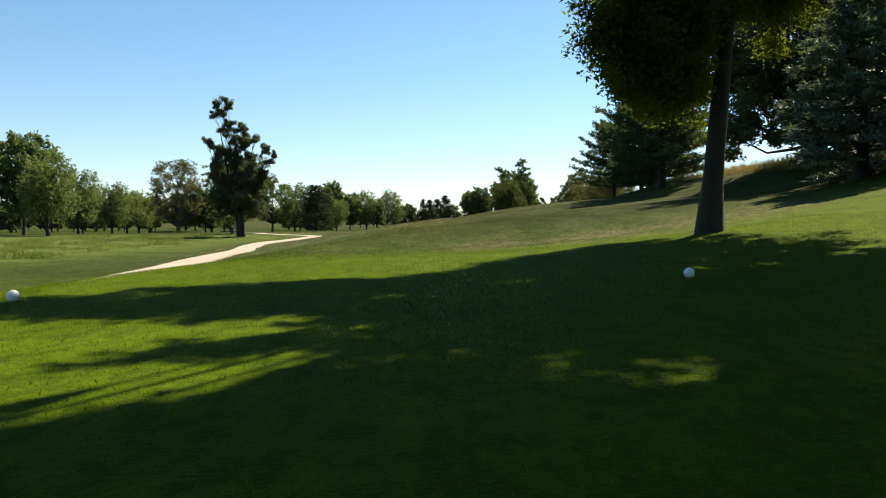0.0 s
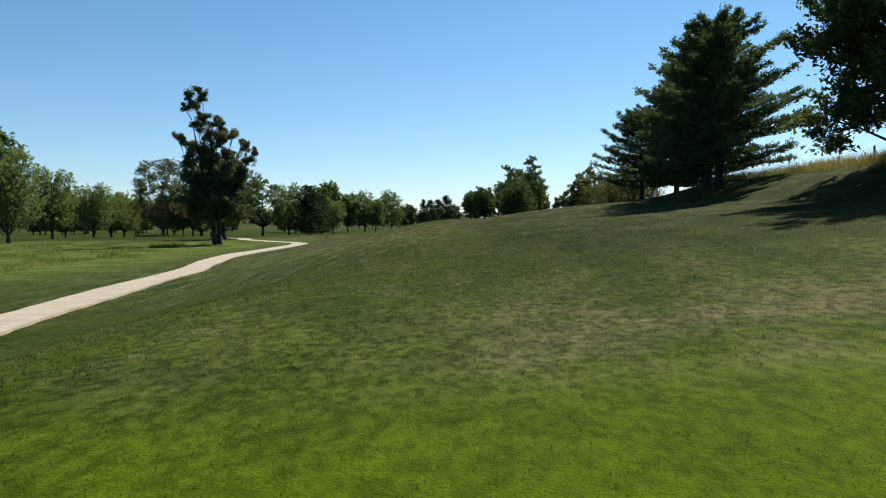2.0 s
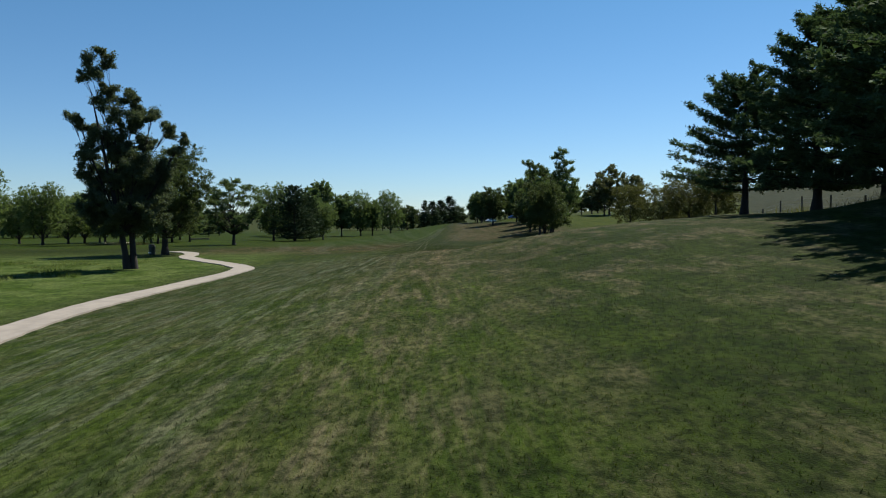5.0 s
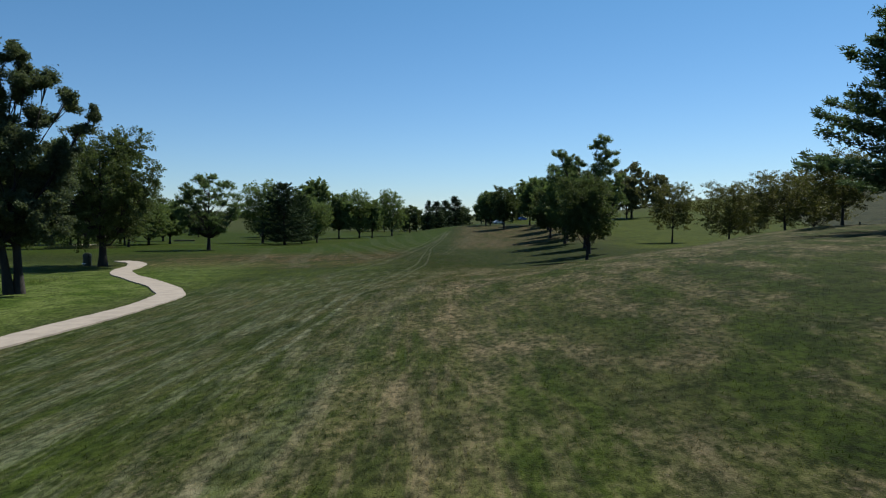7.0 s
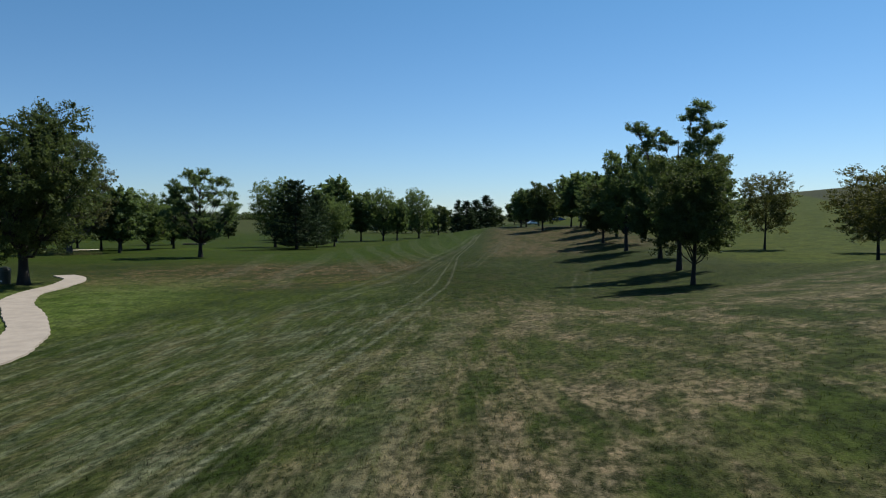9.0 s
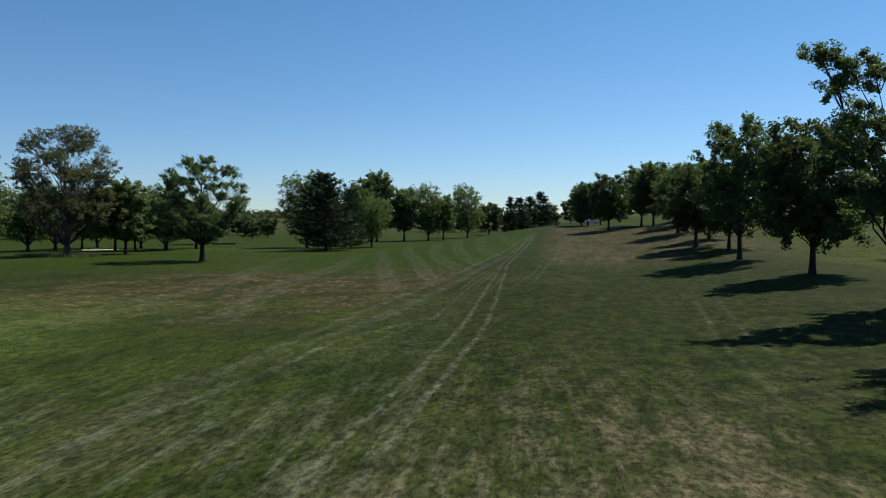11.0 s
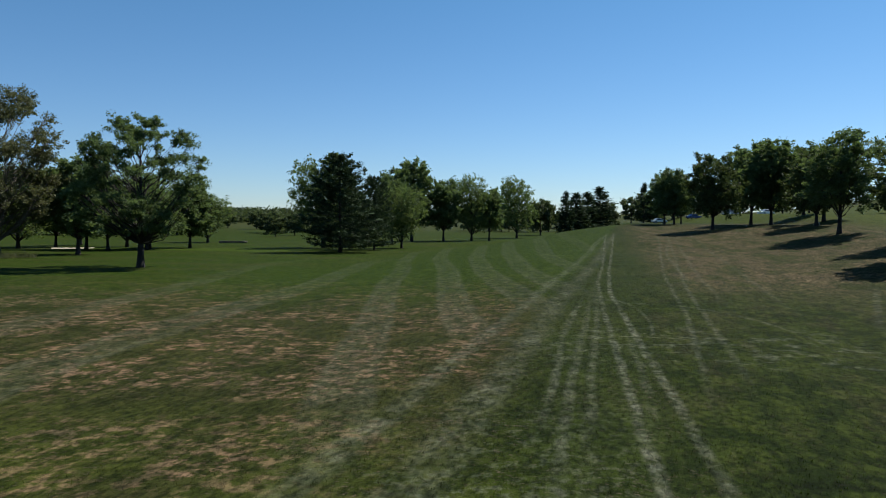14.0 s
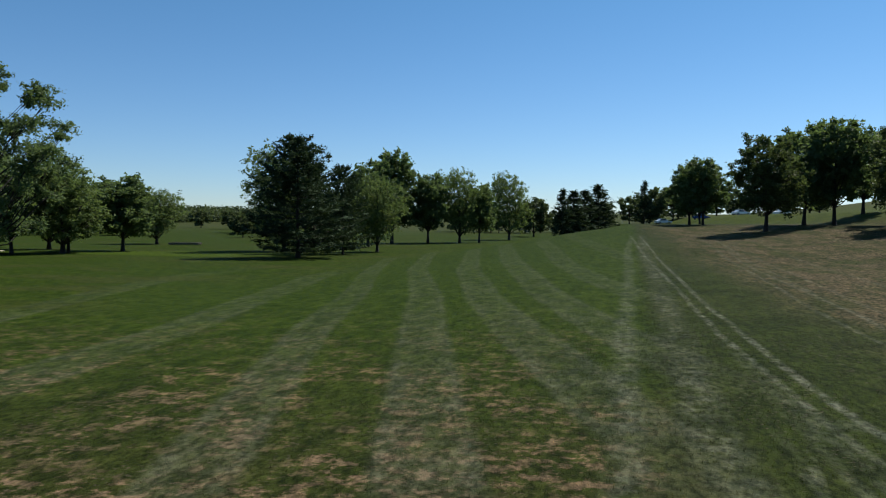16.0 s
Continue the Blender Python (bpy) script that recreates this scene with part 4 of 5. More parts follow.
broadleaf("elm_tree", "open-crowned elm standing alone on the fairway edge", -40.4, 150.0, 12.1, 5.7, 2.6, 0.27, 33, M_ASH, 66000, 0.088,
          dome_lobes(33, 12.2, 2.4, 5.5, 150, 0.72, 0.6), clump=0.34, hollow=0.05, fork=0.16, twigs=3, stout=0.75)
broadleaf("willow_tree", "big thinning tree with bare upper twigs", -67.2, 163.0, 18.2, 7.2, 2.6, 0.42, 34, M_PALE, 52000, 0.125, lobes=dome_lobes(34, 18.4, 3.0, 7.4, 100, 1.35), clump=0.4, bark=M_BARK_PALE, hollow=0.15, fork=0.22, twigs=8, stout=0.7)

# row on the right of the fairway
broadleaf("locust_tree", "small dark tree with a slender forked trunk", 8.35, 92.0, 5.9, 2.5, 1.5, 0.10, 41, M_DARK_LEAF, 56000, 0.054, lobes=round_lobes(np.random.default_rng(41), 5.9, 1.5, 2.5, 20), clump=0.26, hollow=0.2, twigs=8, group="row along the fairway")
broadleaf("ash_tree", "tall two-lobed ash above its neighbours", 10.1, 101.3, 9.9, 3.2, 2.2, 0.15, 42, M_ASH, 52000, 0.06,
          [(1.3, 0, 9.5, 0.6, 0.5), (0.7, 0.3, 9.0, 0.6, 0.5), (1.6, -0.2, 8.5, 0.7, 0.5), (0.8, 0.4, 7.9, 0.7, 0.6), (1.9, 0.3, 7.4, 0.7, 0.5), (0.9, -0.3, 6.9, 0.8, 0.6), (-2.5, 0.3, 8.3, 0.6, 0.4), (-1.8, -0.2, 8.0, 0.7, 0.4), (-1.0, -0.4, 7.5, 0.7, 0.5),
           (-2.1, 0.2, 7.2, 0.6, 0.5), (2.4, 0.3, 6.2, 0.8, 0.6), (0.2, 0.9, 6.1, 1.0, 0.7), (-1.2, 0.3, 6.2, 0.9, 0.6), (1.2, -0.6, 5.5, 1.0, 0.7), (-1.8, -0.6, 5.2, 1.1, 0.7), (2.2, -0.2, 4.6, 1.0, 0.7), (0.2, 0.7, 4.6, 1.2, 0.8), (-1.0, -0.8, 3.9, 1.1, 0.7), (1.2, 0.5, 3.4, 1.1, 0.6), (-0.6, 0.6, 3.1, 1.0, 0.5)],
          clump=0.27, hollow=0.15, twigs=8, group="row along the fairway")

for x, y, h, seed in ((38.0, 205.0, 13.0, 43), (35.5, 199.0, 9.6, 44), (46.0, 213.0, 10.6, 45)):
    broadleaf("birch_tree", "pale thin-leaved tree on the far slope", x, y, h, h * 0.38, h * 0.15, h * 0.018, seed, M_PALE, 9000, 0.24, clump=0.6, hollow=0.3, group="pale trees on the slope")

STOCK = {}
LABELS = {
    "maple": ("maple_tree", "full dark-green maple at the edge of the fairway"),
    "ash": ("ash_tree", "upright ash with a rounded green crown"),
    "locust": ("locust_tree", "small thin-leaved locust with yellowish foliage"),
    "fir": ("pine_tree", "dark conical pine beside the fairway"),
    "far_maple": ("maple_tree", "full dark-green maple seen across the fairway"),
    "far_ash": ("ash_tree", "tall green ash seen across the fairway"),
    "wood": ("broadleaf_tree", "distant green tree in the wood edge"),
    "far_fir": ("fir_tree", "distant dark fir in a row"),
}


def plant(kind, x, y, h, turn, wide=1.0, group=""):
    """Plants a tree of a kind: the first is built, the others are its copies at their own height."""
    if kind not in STOCK:
        name, label = LABELS[kind]
        if kind == "maple":
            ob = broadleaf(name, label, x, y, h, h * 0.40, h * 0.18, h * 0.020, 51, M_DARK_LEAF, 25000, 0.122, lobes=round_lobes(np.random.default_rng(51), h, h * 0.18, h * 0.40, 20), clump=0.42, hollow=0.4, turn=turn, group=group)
        elif kind == "ash":
            ob = broadleaf(name, label, x, y, h, h * 0.33, h * 0.2, h * 0.017, 52, M_ASH, 25000, 0.115, lobes=round_lobes(np.random.default_rng(52), h, h * 0.2, h * 0.33, 20), clump=0.40, hollow=0.4, turn=turn, group=group)
        elif kind == "locust":
            ob = broadleaf(name, label, x, y, h, h * 0.42, h * 0.28, h * 0.014, 53, M_LOCUST, 22000, 0.074, lobes=round_lobes(np.random.default_rng(53), h, h * 0.22, h * 0.42, 20), clump=0.27, hollow=0.3, turn=turn, group=group)
        elif kind == "fir":
            ob = conifer(name, label, x, y, h, h * 0.56, h * 0.06, h * 0.017, 54, M_FIR, 0.6, 16, 12, 0.3, 0.05, 0.62, pads=24, pad=0.55, turn=turn, group=group)
        elif kind == "far_maple":
            ob = broadleaf(name, label, x, y, h, h * 0.40, h * 0.14, h * 0.019, 57, M_MAPLE, 15000, 0.21, lobes=round_lobes(np.random.default_rng(57), h, h * 0.14, h * 0.40, 24), twigs=3, clump=0.6, hollow=0.4, turn=turn, group=group)
        elif kind == "far_ash":
            ob = broadleaf(name, label, x, y, h, h * 0.34, h * 0.16, h * 0.017, 58, M_ASH, 14500, 0.205, lobes=round_lobes(np.random.default_rng(58), h, h * 0.16, h * 0.34, 24), twigs=3, clump=0.55, hollow=0.4, turn=turn, group=group)
        elif kind == "wood":
            ob = broadleaf(name, label, x, y, h, h * 0.42, h * 0.12, h * 0.02, 55, M_WOOD, 2200, 0.56, twigs=1, clump=1.3, hollow=0.4, turn=turn, group=group)
        else:
            ob = conifer(name, label, x, y, h, h * 0.3, h * 0.06, h * 0.016, 56, M_FIR, 0.9, 4, 6, 0.6, 0.05, 0.8, pads=12, pad=0.8, turn=turn, group=group)
        STOCK[kind] = (ob, h)
        return ob
    ob, h0 = STOCK[kind]
    s = h / h0 * (1.05 if kind.startswith("far_") else 1.0)
    return copy_thing(ob, pose(x, y, float(ground_z(x, y)), 0, 0, turn) @ Matrix.Diagonal((s * wide, s * wide, s, 1)))


ROW = "trees along the fairway"
for kind, x, y, h, turn, wide in (
        # bank side, near to far
        ("maple", 12.0, 114.4, 8.0, 20, 1.0), ("ash", 11.8, 127.6, 9.9, 200, 1.15), ("maple", 13.6, 138.0, 7.0, 100, 1.0), ("maple", 11.9, 143.0, 7.2, 140, 1.1), ("ash", 14.1, 165.0, 8.6, 310, 1.2),
        ("ash", 15.0, 152.0, 8.0, 60, 1.1), ("maple", 16.0, 178.0, 7.4, 250, 1.1), ("far_ash", 15.2, 193.0, 10.6, 120, 1.05), ("far_ash", 13.9, 198.0, 10.2, 30, 1.0), ("maple", 7.6, 187.0, 8.7, 75, 1.0),
        ("far_ash", 4.6, 213.0, 7.6, 160, 1.1), ("far_ash", 5.5, 208.5, 7.9, 280, 1.05), ("maple", 19.0, 186.0, 8.4, 15, 1.1), ("far_ash", 22.0, 205.0, 9.0, 95, 1.1), ("far_ash", 10.0, 240.0, 8.0, 210, 1.1),
        ("locust", 24.7, 127.6, 7.4, 10, 0.85), ("locust", 22.7, 104.0, 6.0, 100, 1.2), ("locust", 21.0, 89.6, 4.6, 200, 1.5), ("locust", 20.3, 81.3, 4.2, 300, 1.3), ("locust", 24.5, 93.0, 5.0, 50, 1.4), ("locust", 30.0, 118.0, 5.0, 150, 1.3),
        # cluster across the fairway
        ("far_maple", -49.3, 209.0, 15.3, 40, 1.12), ("fir", -38.9, 189.5, 13.0, 0, 1.0), ("fir", -37.9, 201.0, 10.9, 70, 0.7), ("fir", -42.5, 203.0, 11.5, 130, 0.65), ("far_maple", -36.8, 212.0, 10.0, 190, 1.0), ("far_ash", -45.4, 250.0, 17.4, 20, 1.0),
        ("far_ash", -44.5, 232.0, 13.2, 250, 1.0), ("far_ash", -39.3, 255.0, 13.6, 110, 1.0), ("far_maple", -33.8, 260.0, 14.6, 330, 0.85), ("far_ash", -30.3, 264.0, 11.9, 60, 1.0),
        ("far_maple", -26.8, 290.0, 15.9, 290, 0.9), ("wood", -23.6, 330.0, 12.1, 0, 1.1), ("far_fir", -14.2, 300.0, 12.4, 0, 1.7), ("far_fir", -11.6, 305.0, 11.4, 60, 1.7), ("far_fir", -8.5, 320.0, 11.7, 120, 1.7), ("far_fir", -4.7, 325.0, 12.6, 200, 1.7),
        ("far_fir", 10.0, 350.0, 12.6, 20, 0.9), ("wood", 14.5, 352.0, 12.0, 70, 0.8),
        # swale side
        ("far_maple", -60.0, 97.0, 11.8, 80, 0.95), ("far_ash", -70.5, 108.0, 16.6, 150, 0.95), ("far_maple", -75.3, 133.0, 13.0, 230, 0.95), ("far_ash", -63.0, 170.0, 10.6, 20, 1.2), ("far_maple", -68.5, 190.0, 11.0, 310, 1.2),
        ("far_ash", -68.6, 201.0, 9.8, 90, 1.3), ("far_maple", -83.0, 230.0, 9.4, 170, 1.3), ("far_maple", -85.0, 166.0, 12.2, 60, 1.1), ("far_ash", -76.8, 188.0, 11.0, 120, 1.2), ("far_maple", -88.5, 188.0, 11.5, 0, 1.15), ("far_ash", -89.1, 196.0, 10.6, 77, 1.15), ("far_maple", -92.9, 206.0, 11.0, 154, 1.15), ("far_ash", -71.7, 186.0, 9.6, 231, 1.15), ("far_maple", -80.8, 202.0, 10.8, 308, 1.15), ("far_ash", -69.4, 192.0, 9.0, 25, 1.15), ("far_maple", -88.9, 182.0, 11.0, 102, 1.15), ("far_maple", -105.4, 190.0, 12.0, 179, 1.15)):
    plant(kind, x, y, h, turn, wide, ROW)

# wood edges farther off
wood_rng = random.Random(4)
for k in range(46):
    f = k / 45
    x, y = -215 + 150 * f + wood_rng.uniform(-8, 8), 235 + 70 * math.sin(3.0 * f) + wood_rng.uniform(-22, 22)
    if not -0.64 < (x + 6) / (y - 106) < -0.40:
        plant("wood", x, y, wood_rng.uniform(10.5, 15.5), wood_rng.uniform(0, 360), wood_rng.uniform(0.9, 1.25), "wood edge beyond the swale")
for k in range(26):
    f = k / 25
    x, y = -62 + 130 * f + wood_rng.uniform(-3, 3), 372 + 30 * math.cos(2 * f) + wood_rng.uniform(-14, 14)
    plant("wood", x, y, wood_rng.uniform(9, 12.5), wood_rng.uniform(0, 360), wood_rng.uniform(0.9, 1.2), "wood edge at the fairway's end")
for x, y, h in ((-187, 420, 9), (-150, 330, 9), (-128, 345, 8), (-119, 332, 8), (-175, 330, 10), (-240, 380, 11), (-96, 300, 7), (-163, 404, 9), (-93.5, 282, 6), (-121, 357, 7)):
    plant("wood", x, y, h, x * 7, 1.3, "lone trees in the fields")

# ---- tee markers, bunker, bin, fence ----
def tee_marker(x, y):
    root = new("tee_marker")
    root.location = (x, y, float(ground_z(x, y)))
    tagged(root, "white ball-shaped tee marker standing on the grass", "tee marker", "tee markers")
    bm = bmesh.new()
    bmesh.ops.create_uvsphere(bm, u_segments=28, v_segments=18, radius=0.057, matrix=Matrix.Translation((0, 0, 0.052)))
    for f in bm.faces:
        f.smooth = True
    part("ball", bm, M_WHITE, root)
    bm = bmesh.new()
    bmesh.ops.create_cone(bm, cap_ends=True, segments=10, radius1=0.004, radius2=0.009, depth=0.06, matrix=Matrix.Translation((0, 0, -0.01)))
    part("spike", bm, M_WIRE, root)
    return root


tee_marker(3.93, 1.8)
tee_marker(-2.8, 0.75)


def bunker(x, y, long, short, turn):
    """A shallow bed of sand with a low rim."""
    verts, faces, n = [], [], 40
    for ring, (f, lift) in enumerate(((1.0, 0.02), (0.93, 0.10), (0.7, 0.05), (0.0, 0.03))):
        for k in range(n if f else 1):
            a = 6.2832 * k / n
            s = f * (1 + 0.16 * math.sin(3 * a + 1) + 0.08 * math.sin(5 * a))
            u, v = long * s * math.cos(a), short * s * math.sin(a)
            px, py = x + u * math.cos(turn) - v * math.sin(turn), y + u * math.sin(turn) + v * math.cos(turn)
            verts.append((px, py, float(ground_z(px, py)) + lift))
    for r in range(2):
        faces += [(r * n + k, r * n + (k + 1) % n, (r + 1) * n + (k + 1) % n, (r + 1) * n + k) for k in range(n)]
    faces += [(2 * n + k, 2 * n + (k + 1) % n, 3 * n) for k in range(n)]
    ob = new("sand_bunker", mesh_of("sand_bunker", verts, faces, M_SAND, True))
    return tagged(ob, "pale sand bunker set in the turf", "bunker", "sand bunkers")


bunker(-83.0, 192.0, 2.9, 1.7, 0.35)


def footbridge(x, y, turn):
    """A low plank bridge over the ditch."""
    root = new("footbridge")
    root.matrix_basis = pose(x, y, float(ground_z(x, y)), 0, 0, turn)
    tagged(root, "low dark timber footbridge over the ditch", "bridge")
    for side in (-0.8, 0.8):
        bm = bmesh.new()
        bmesh.ops.create_cube(bm, size=1, matrix=Matrix.Translation((0, side, 0.28)) @ Matrix.Diagonal((5.2, 0.14, 0.34, 1)))
        bmesh.ops.bevel(bm, geom=list(bm.edges), offset=0.015, segments=1, affect="EDGES")
        part("beam", bm, M_POST, root)
    for k in range(17):
        bm = bmesh.new()
        bmesh.ops.create_cube(bm, size=1, matrix=Matrix.Translation((-2.4 + 0.3 * k, 0, 0.33)) @ Matrix.Diagonal((0.28, 1.45, 0.05, 1)))
        part("plank", bm, M_POST, root)
    for u in (-2.3, 2.3):
        for v in (-0.8, 0.8):
            bm = bmesh.new()
            bmesh.ops.create_cube(bm, size=1, matrix=Matrix.Translation((u, v, 0.0)) @ Matrix.Diagonal((0.16, 0.16, 0.6, 1)))
            part("post", bm, M_POST, root)
    return root


footbridge(-76.5, 228.5, 12)


def litter_bin(x, y, turn):
    root = new("litter_bin")
    root.matrix_basis = pose(x, y, float(ground_z(x, y)), 0, 0, turn)
    tagged(root, "dark green litter bin with domed top beside the path", "litter bin")
    bm = bmesh.new()
    bmesh.ops.create_cone(bm, cap_ends=True, segments=20, radius1=0.34, radius2=0.38, depth=0.95, matrix=Matrix.Translation((0, 0, 0.475)))
    bmesh.ops.bevel(bm, geom=[e for e in bm.edges if abs(e.verts[0].co.z - e.verts[1].co.z) < 0.01], offset=0.02, segments=2, affect="EDGES")
    part("body", bm, M_BIN, root)
    bm = bmesh.new()
    bmesh.ops.create_uvsphere(bm, u_segments=20, v_segments=12, radius=0.4)
    bmesh.ops.delete(bm, geom=[v for v in bm.verts if v.co.z < -0.02], context="VERTS")
    bmesh.ops.scale(bm, vec=(1, 1, 0.75), verts=bm.verts)
    bmesh.ops.translate(bm, vec=(0, 0, 0.96), verts=bm.verts)
    part("lid", bm, M_BIN, root)
    bm = bmesh.new()
    bmesh.ops.create_cube(bm, size=1, matrix=Matrix.Translation((0, -0.36, 0.24)) @ Matrix.Diagonal((0.5, 0.03, 0.09, 1)))
    part("label", bm, M_WHITE, root, "white label strip")
    return root


litter_bin(-35.3, 106.0, -25)


def fence_post(x, y, h):
    bm = bmesh.new()
    bmesh.ops.create_cone(bm, cap_ends=True, segments=10, radius1=0.07, radius2=0.06, depth=h + 0.2, matrix=Matrix.Translation((0, 0, h / 2 - 0.1)))
    bmesh.ops.bevel(bm, geom=[e for e in bm.edges if min(v.co.z for v in e.verts) > h - 0.05], offset=0.012, segments=2, affect="EDGES")
    return bm


fence = new("wire_fence")
tagged(fence, "old wire fence with weathered wooden posts on the bank", "fence")
fence_line = smooth_line([(25.0, 26), (25.4, 42), (25.6, 62), (26.5, 84), (28.5, 102), (38, 120), (56, 138)], 5)
post_rng = random.Random(8)
for fx, fy in fence_line:
    ob = part("post", fence_post(fx, fy, 1.15 + post_rng.uniform(-0.08, 0.08)), M_POST, fence)
    ob.matrix_basis = pose(fx, fy, float(ground_z(fx, fy)), post_rng.uniform(-3, 3), post_rng.uniform(-3, 3), 0)
for lift in (0.45, 0.75, 1.02):
    wv, wf = [], []
    tube(wv, wf, [(fx, fy, float(ground_z(fx, fy)) + lift) for fx, fy in fence_line], [0.006] * len(fence_line), 4)
    child("wire", mesh_of("wire", wv, wf, M_WIRE), fence)


M_GLASS = plain_material("dark_car_glass", (0.012, 0.014, 0.016), (0.02, 0.022, 0.025), 3, 0.08, 0.0)
M_TYRE = plain_material("tyre_rubber", (0.012, 0.012, 0.012), (0.03, 0.03, 0.03), 8, 0.85, 0.2)
M_BLUE = plain_material("blue_car_paint", (0.02, 0.05, 0.16), (0.03, 0.07, 0.22), 2, 0.25, 0.0)
M_CAR_WHITE = plain_material("white_car_paint", (0.62, 0.63, 0.64), (0.75, 0.76, 0.77), 2, 0.25, 0.0)


def parked_car(x, y, turn, paint, label):
    """A plain saloon car, seen far off under the trees."""
    root = new("parked_car")
    root.matrix_basis = pose(x, y, float(ground_z(x, y)), 0, 0, turn)
    tagged(root, label, "car", "parked cars")

    def prism(outline, half, inset):
        bm = bmesh.new()
        left = [bm.verts.new((px, -half + (inset if pz > 0.9 else 0), pz)) for px, pz in outline]
        right = [bm.verts.new((px, half - (inset if pz > 0.9 else 0), pz)) for px, pz in outline]
        n = len(outline)
        bm.faces.new(left[::-1])
        bm.faces.new(right)
        for k in range(n):
            bm.faces.new((left[k], left[(k + 1) % n], right[(k + 1) % n], right[k]))
        bmesh.ops.recalc_face_normals(bm, faces=bm.faces)
        bmesh.ops.bevel(bm, geom=list(bm.edges), offset=0.05, segments=2, affect="EDGES")
        return bm

    part("body", prism([(-2.2, 0.35), (2.2, 0.35), (2.25, 0.7), (1.2, 0.92), (-1.7, 0.95), (-2.25, 0.85)], 0.88, 0.0), paint, root)
    part("roof", prism([(-1.55, 0.9), (1.0, 0.9), (0.35, 1.42), (-1.1, 1.45)], 0.84, 0.16), paint, root)
    for side_sign in (-1, 1):
        bm = bmesh.new()
        vs = [bm.verts.new((px, side_sign * (0.86 - 0.25 * (pz - 0.95)), pz)) for px, pz in ((-1.35, 0.98), (0.78, 0.98), (0.28, 1.34), (-1.0, 1.36))]
        bm.faces.new(vs)
        part("side_window", bm, M_GLASS, root)
    for wx in (-1.4, 1.4):
        for wy in (-0.82, 0.82):
            bm = bmesh.new()
            bmesh.ops.create_cone(bm, cap_ends=True, segments=18, radius1=0.33, radius2=0.33, depth=0.22, matrix=Matrix.Translation((wx, wy, 0.33)) @ Matrix.Rotation(math.pi / 2, 4, "X"))
            bmesh.ops.bevel(bm, geom=[e for e in bm.edges if abs(e.verts[0].co.y - e.verts[1].co.y) < 0.01], offset=0.03, segments=2, affect="EDGES")
            wheel = part("wheel", bm, M_TYRE, root)
            bm = bmesh.new()
            bmesh.ops.create_cone(bm, cap_ends=True, segments=14, radius1=0.19, radius2=0.19, depth=0.24, matrix=Matrix.Translation((wx, wy, 0.33)) @ Matrix.Rotation(math.pi / 2, 4, "X"))
            part("rim", bm, M_WIRE, wheel, "grey metal wheel rim")
    return root


parked_car(12.5, 318.0, 20, M_CAR_WHITE, "white car parked under the far trees")
parked_car(21.5, 312.0, 30, M_BLUE, "blue car parked under the far trees")
parked_car(30.0, 306.0, 25, M_CAR_WHITE, "white car parked under the far trees")
parked_car(38.0, 300.0, 35, M_CAR_WHITE, "white car parked under the far trees")

# ---- grass ----
def grass_patch(name, label, n, x0, x1, y0, y1, tall, wide, mat, seed, centre=None, keep=None):
    rng = np.random.default_rng(seed)
    y = rng.uniform(y0, y1, n)
    x = rng.uniform(x0, x1, n) if centre is None else np.interp(y, *centre) + rng.normal(size=n) * (x1 - x0) * 0.5
    if keep is not None:
        ok = keep(x, y)
        x, y = x[ok], y[ok]
        n = len(x)
    z = ground_z(x, y) - 0.01
    p = np.stack([x, y, z], 1)
    a = rng.uniform(0, 6.283, n)
    w = np.stack([np.cos(a), np.sin(a), 0 * a], 1) * (wide * rng.uniform(0.6, 1.4, n))[:, None]
    hgt = tall * rng.uniform(0.45, 1.3, n)
    b = rng.uniform(0, 6.283, n)
    tip = p + np.stack([np.cos(b) * hgt * 0.55, np.sin(b) * hgt * 0.55, hgt], 1)
    ob = new(name, blades_mesh(name, np.stack([p - w, p + w, tip], 1), mat))
    return tagged(ob, label, "grass", "", "stuff")


def off_path(x, y):
    near = np.full(len(x), 1e9)
    for c in line[::4]:
        near = np.minimum(near, (x - c[0]) ** 2 + (y - c[1]) ** 2)
    return near > 1.5 ** 2


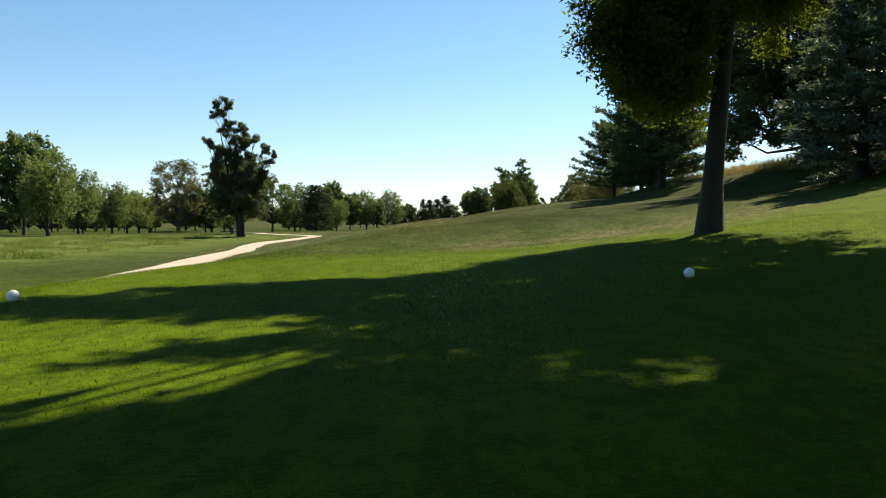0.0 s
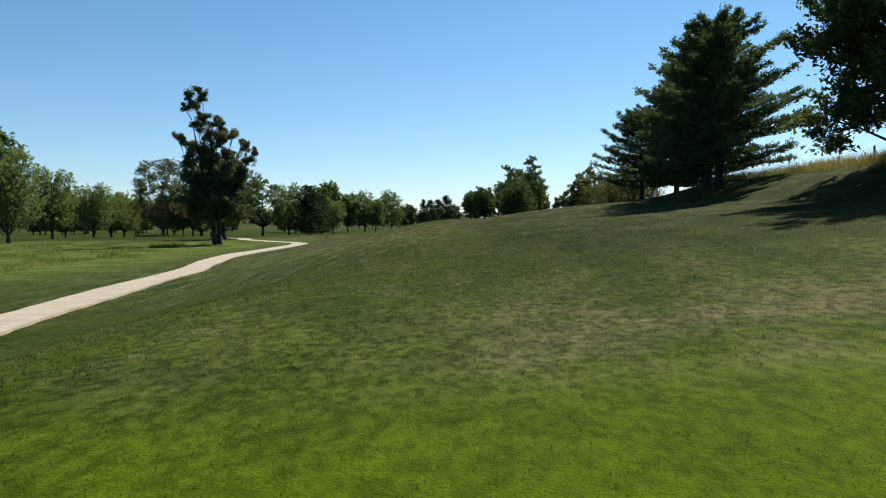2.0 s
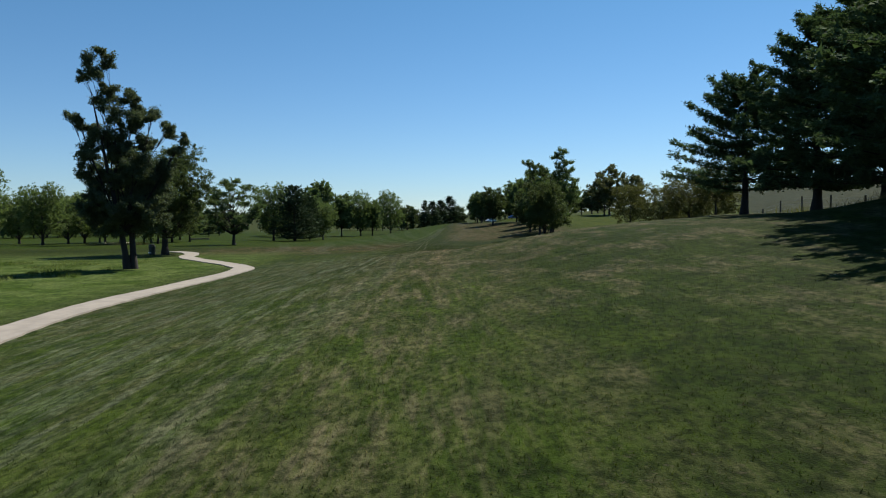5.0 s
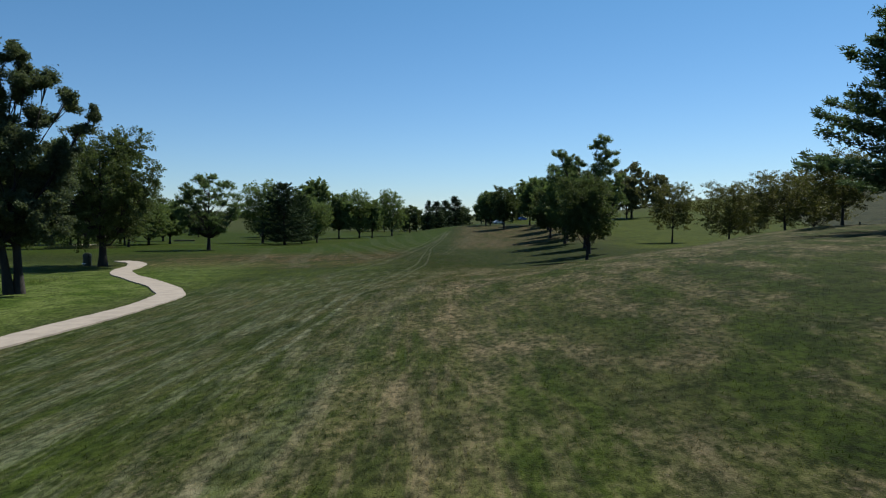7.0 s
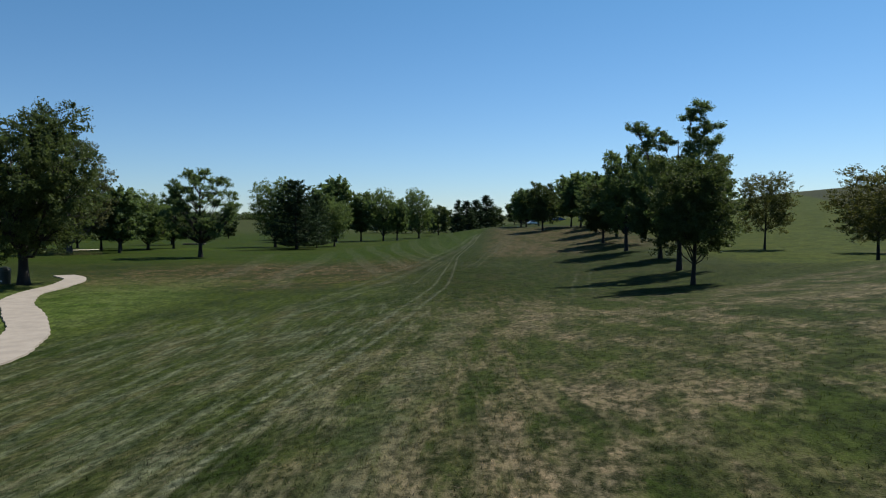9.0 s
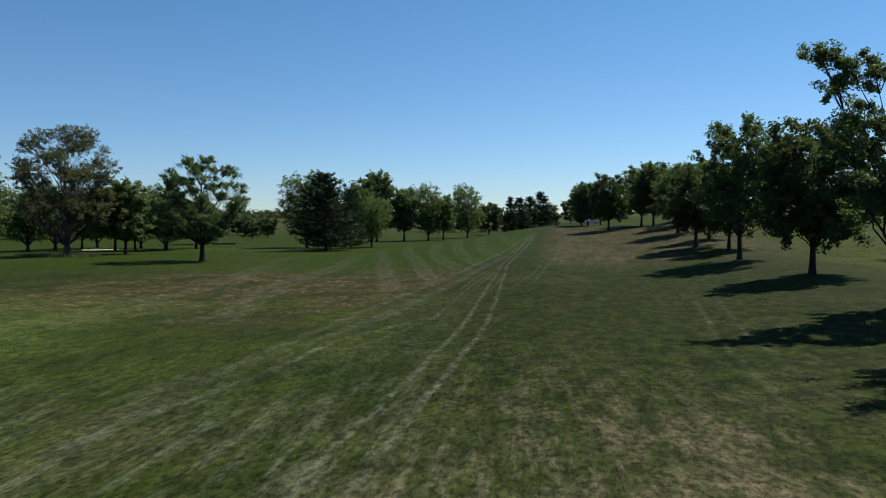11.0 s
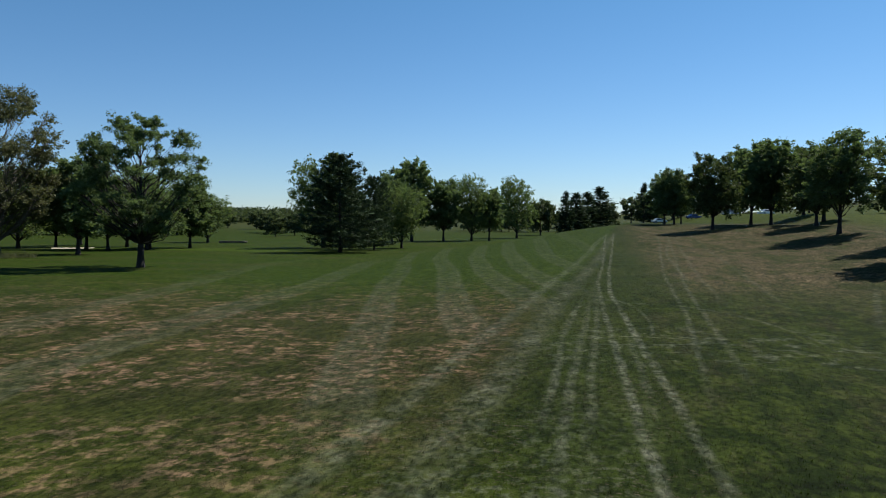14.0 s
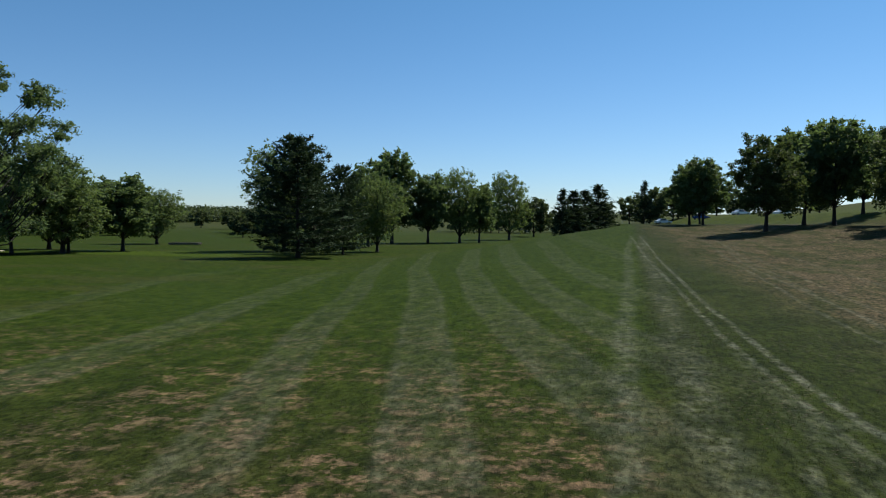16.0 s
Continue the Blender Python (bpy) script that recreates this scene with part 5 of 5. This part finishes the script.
MID_LINE = ([-8, 20, 60, 90, 135, 172], [1.2, 0.8, -0.6, -3.0, -9.5, -14])
grass_patch("tee_grass", "short lush green grass of the tee", 200000, -7, 9, -6, 9.5, 0.030, 0.004, M_BLADE, 5, None, off_path)
grass_patch("rough_grass", "patchy green and straw-coloured rough grass", 430000, -3.9, 3.9, 9.6, 172, 0.038, 0.008, M_BLADE, 6, MID_LINE,
            lambda x, y: off_path(x, y) & (np.random.default_rng(2).random(len(x)) > smooth(118, 172, y)))

grass_patch("tall_grass", "tall straw-coloured unmown grass along the fence", 42000, 17.0, 34, 16, 62, 0.55, 0.012, M_TALL, 7, None,
            lambda x, y: (x > 17.2 + 0.05 * (y - 30)) & (np.sin(x * 1.3) * np.cos(y * 0.9) > -0.75))
grass_patch("reeds", "dull green tall grass round the foot of the big tree", 5000, -75, -60, 156, 166, 0.6, 0.025, M_PALE, 10, None, lambda x, y: (x + 67) ** 2 / 40 + (y - 161) ** 2 / 9 < 1)
grass_patch("swale_grass", "lumpy uncut bright green grass in the swale", 60000, -52, -19, 30, 92, 0.30, 0.022, M_BLADE, 11, None,
            lambda x, y: off_path(x, y) & (np.sin(x * 0.7 + 1.3 * np.sin(y * 0.33)) * np.cos(y * 0.52 + x * 0.2) > 0.1) & (x < -21 - 0.12 * (y - 30)))
grass_patch("weeds", "tall green weeds below the fence", 16000, 20, 60, 74, 140, 0.5, 0.02, M_LOCUST, 9, None,
            lambda x, y: np.abs(x - np.interp(y, fence_line[:, 1], fence_line[:, 0])) < 2.2)

# ---- far woods on the hills ----
def far_woods(name, label, pts, seed, tall=9.0):
    rng = np.random.default_rng(seed)
    along = smooth_line(pts, 60)
    c = np.repeat(along, 7, 0) + rng.normal(size=(len(along) * 7, 2)) * 7
    z = ground_z(c[:, 0], c[:, 1]) + tall * rng.uniform(0.1, 0.8, len(c))
    spots = np.repeat(np.stack([c[:, 0], c[:, 1], z], 1), 14, 0)
    spots = spots + rng.normal(size=spots.shape) * np.array([2.2, 2.2, 1.6])
    ob = new(name, blades_mesh(name, leaves_at(rng, spots, 1.1, 0.2, 0.8), M_WOOD))
    return tagged(ob, label, "woods", "", "stuff")


far_woods("far_woods", "distant belt of trees on the hill", [(-520, 560), (-430, 640), (-330, 700), (-210, 760), (-90, 800)], 61, 6.0)
far_woods("far_woods", "distant hedge line between the fields", [(-330, 470), (-270, 500), (-220, 560)], 62, 4.5)
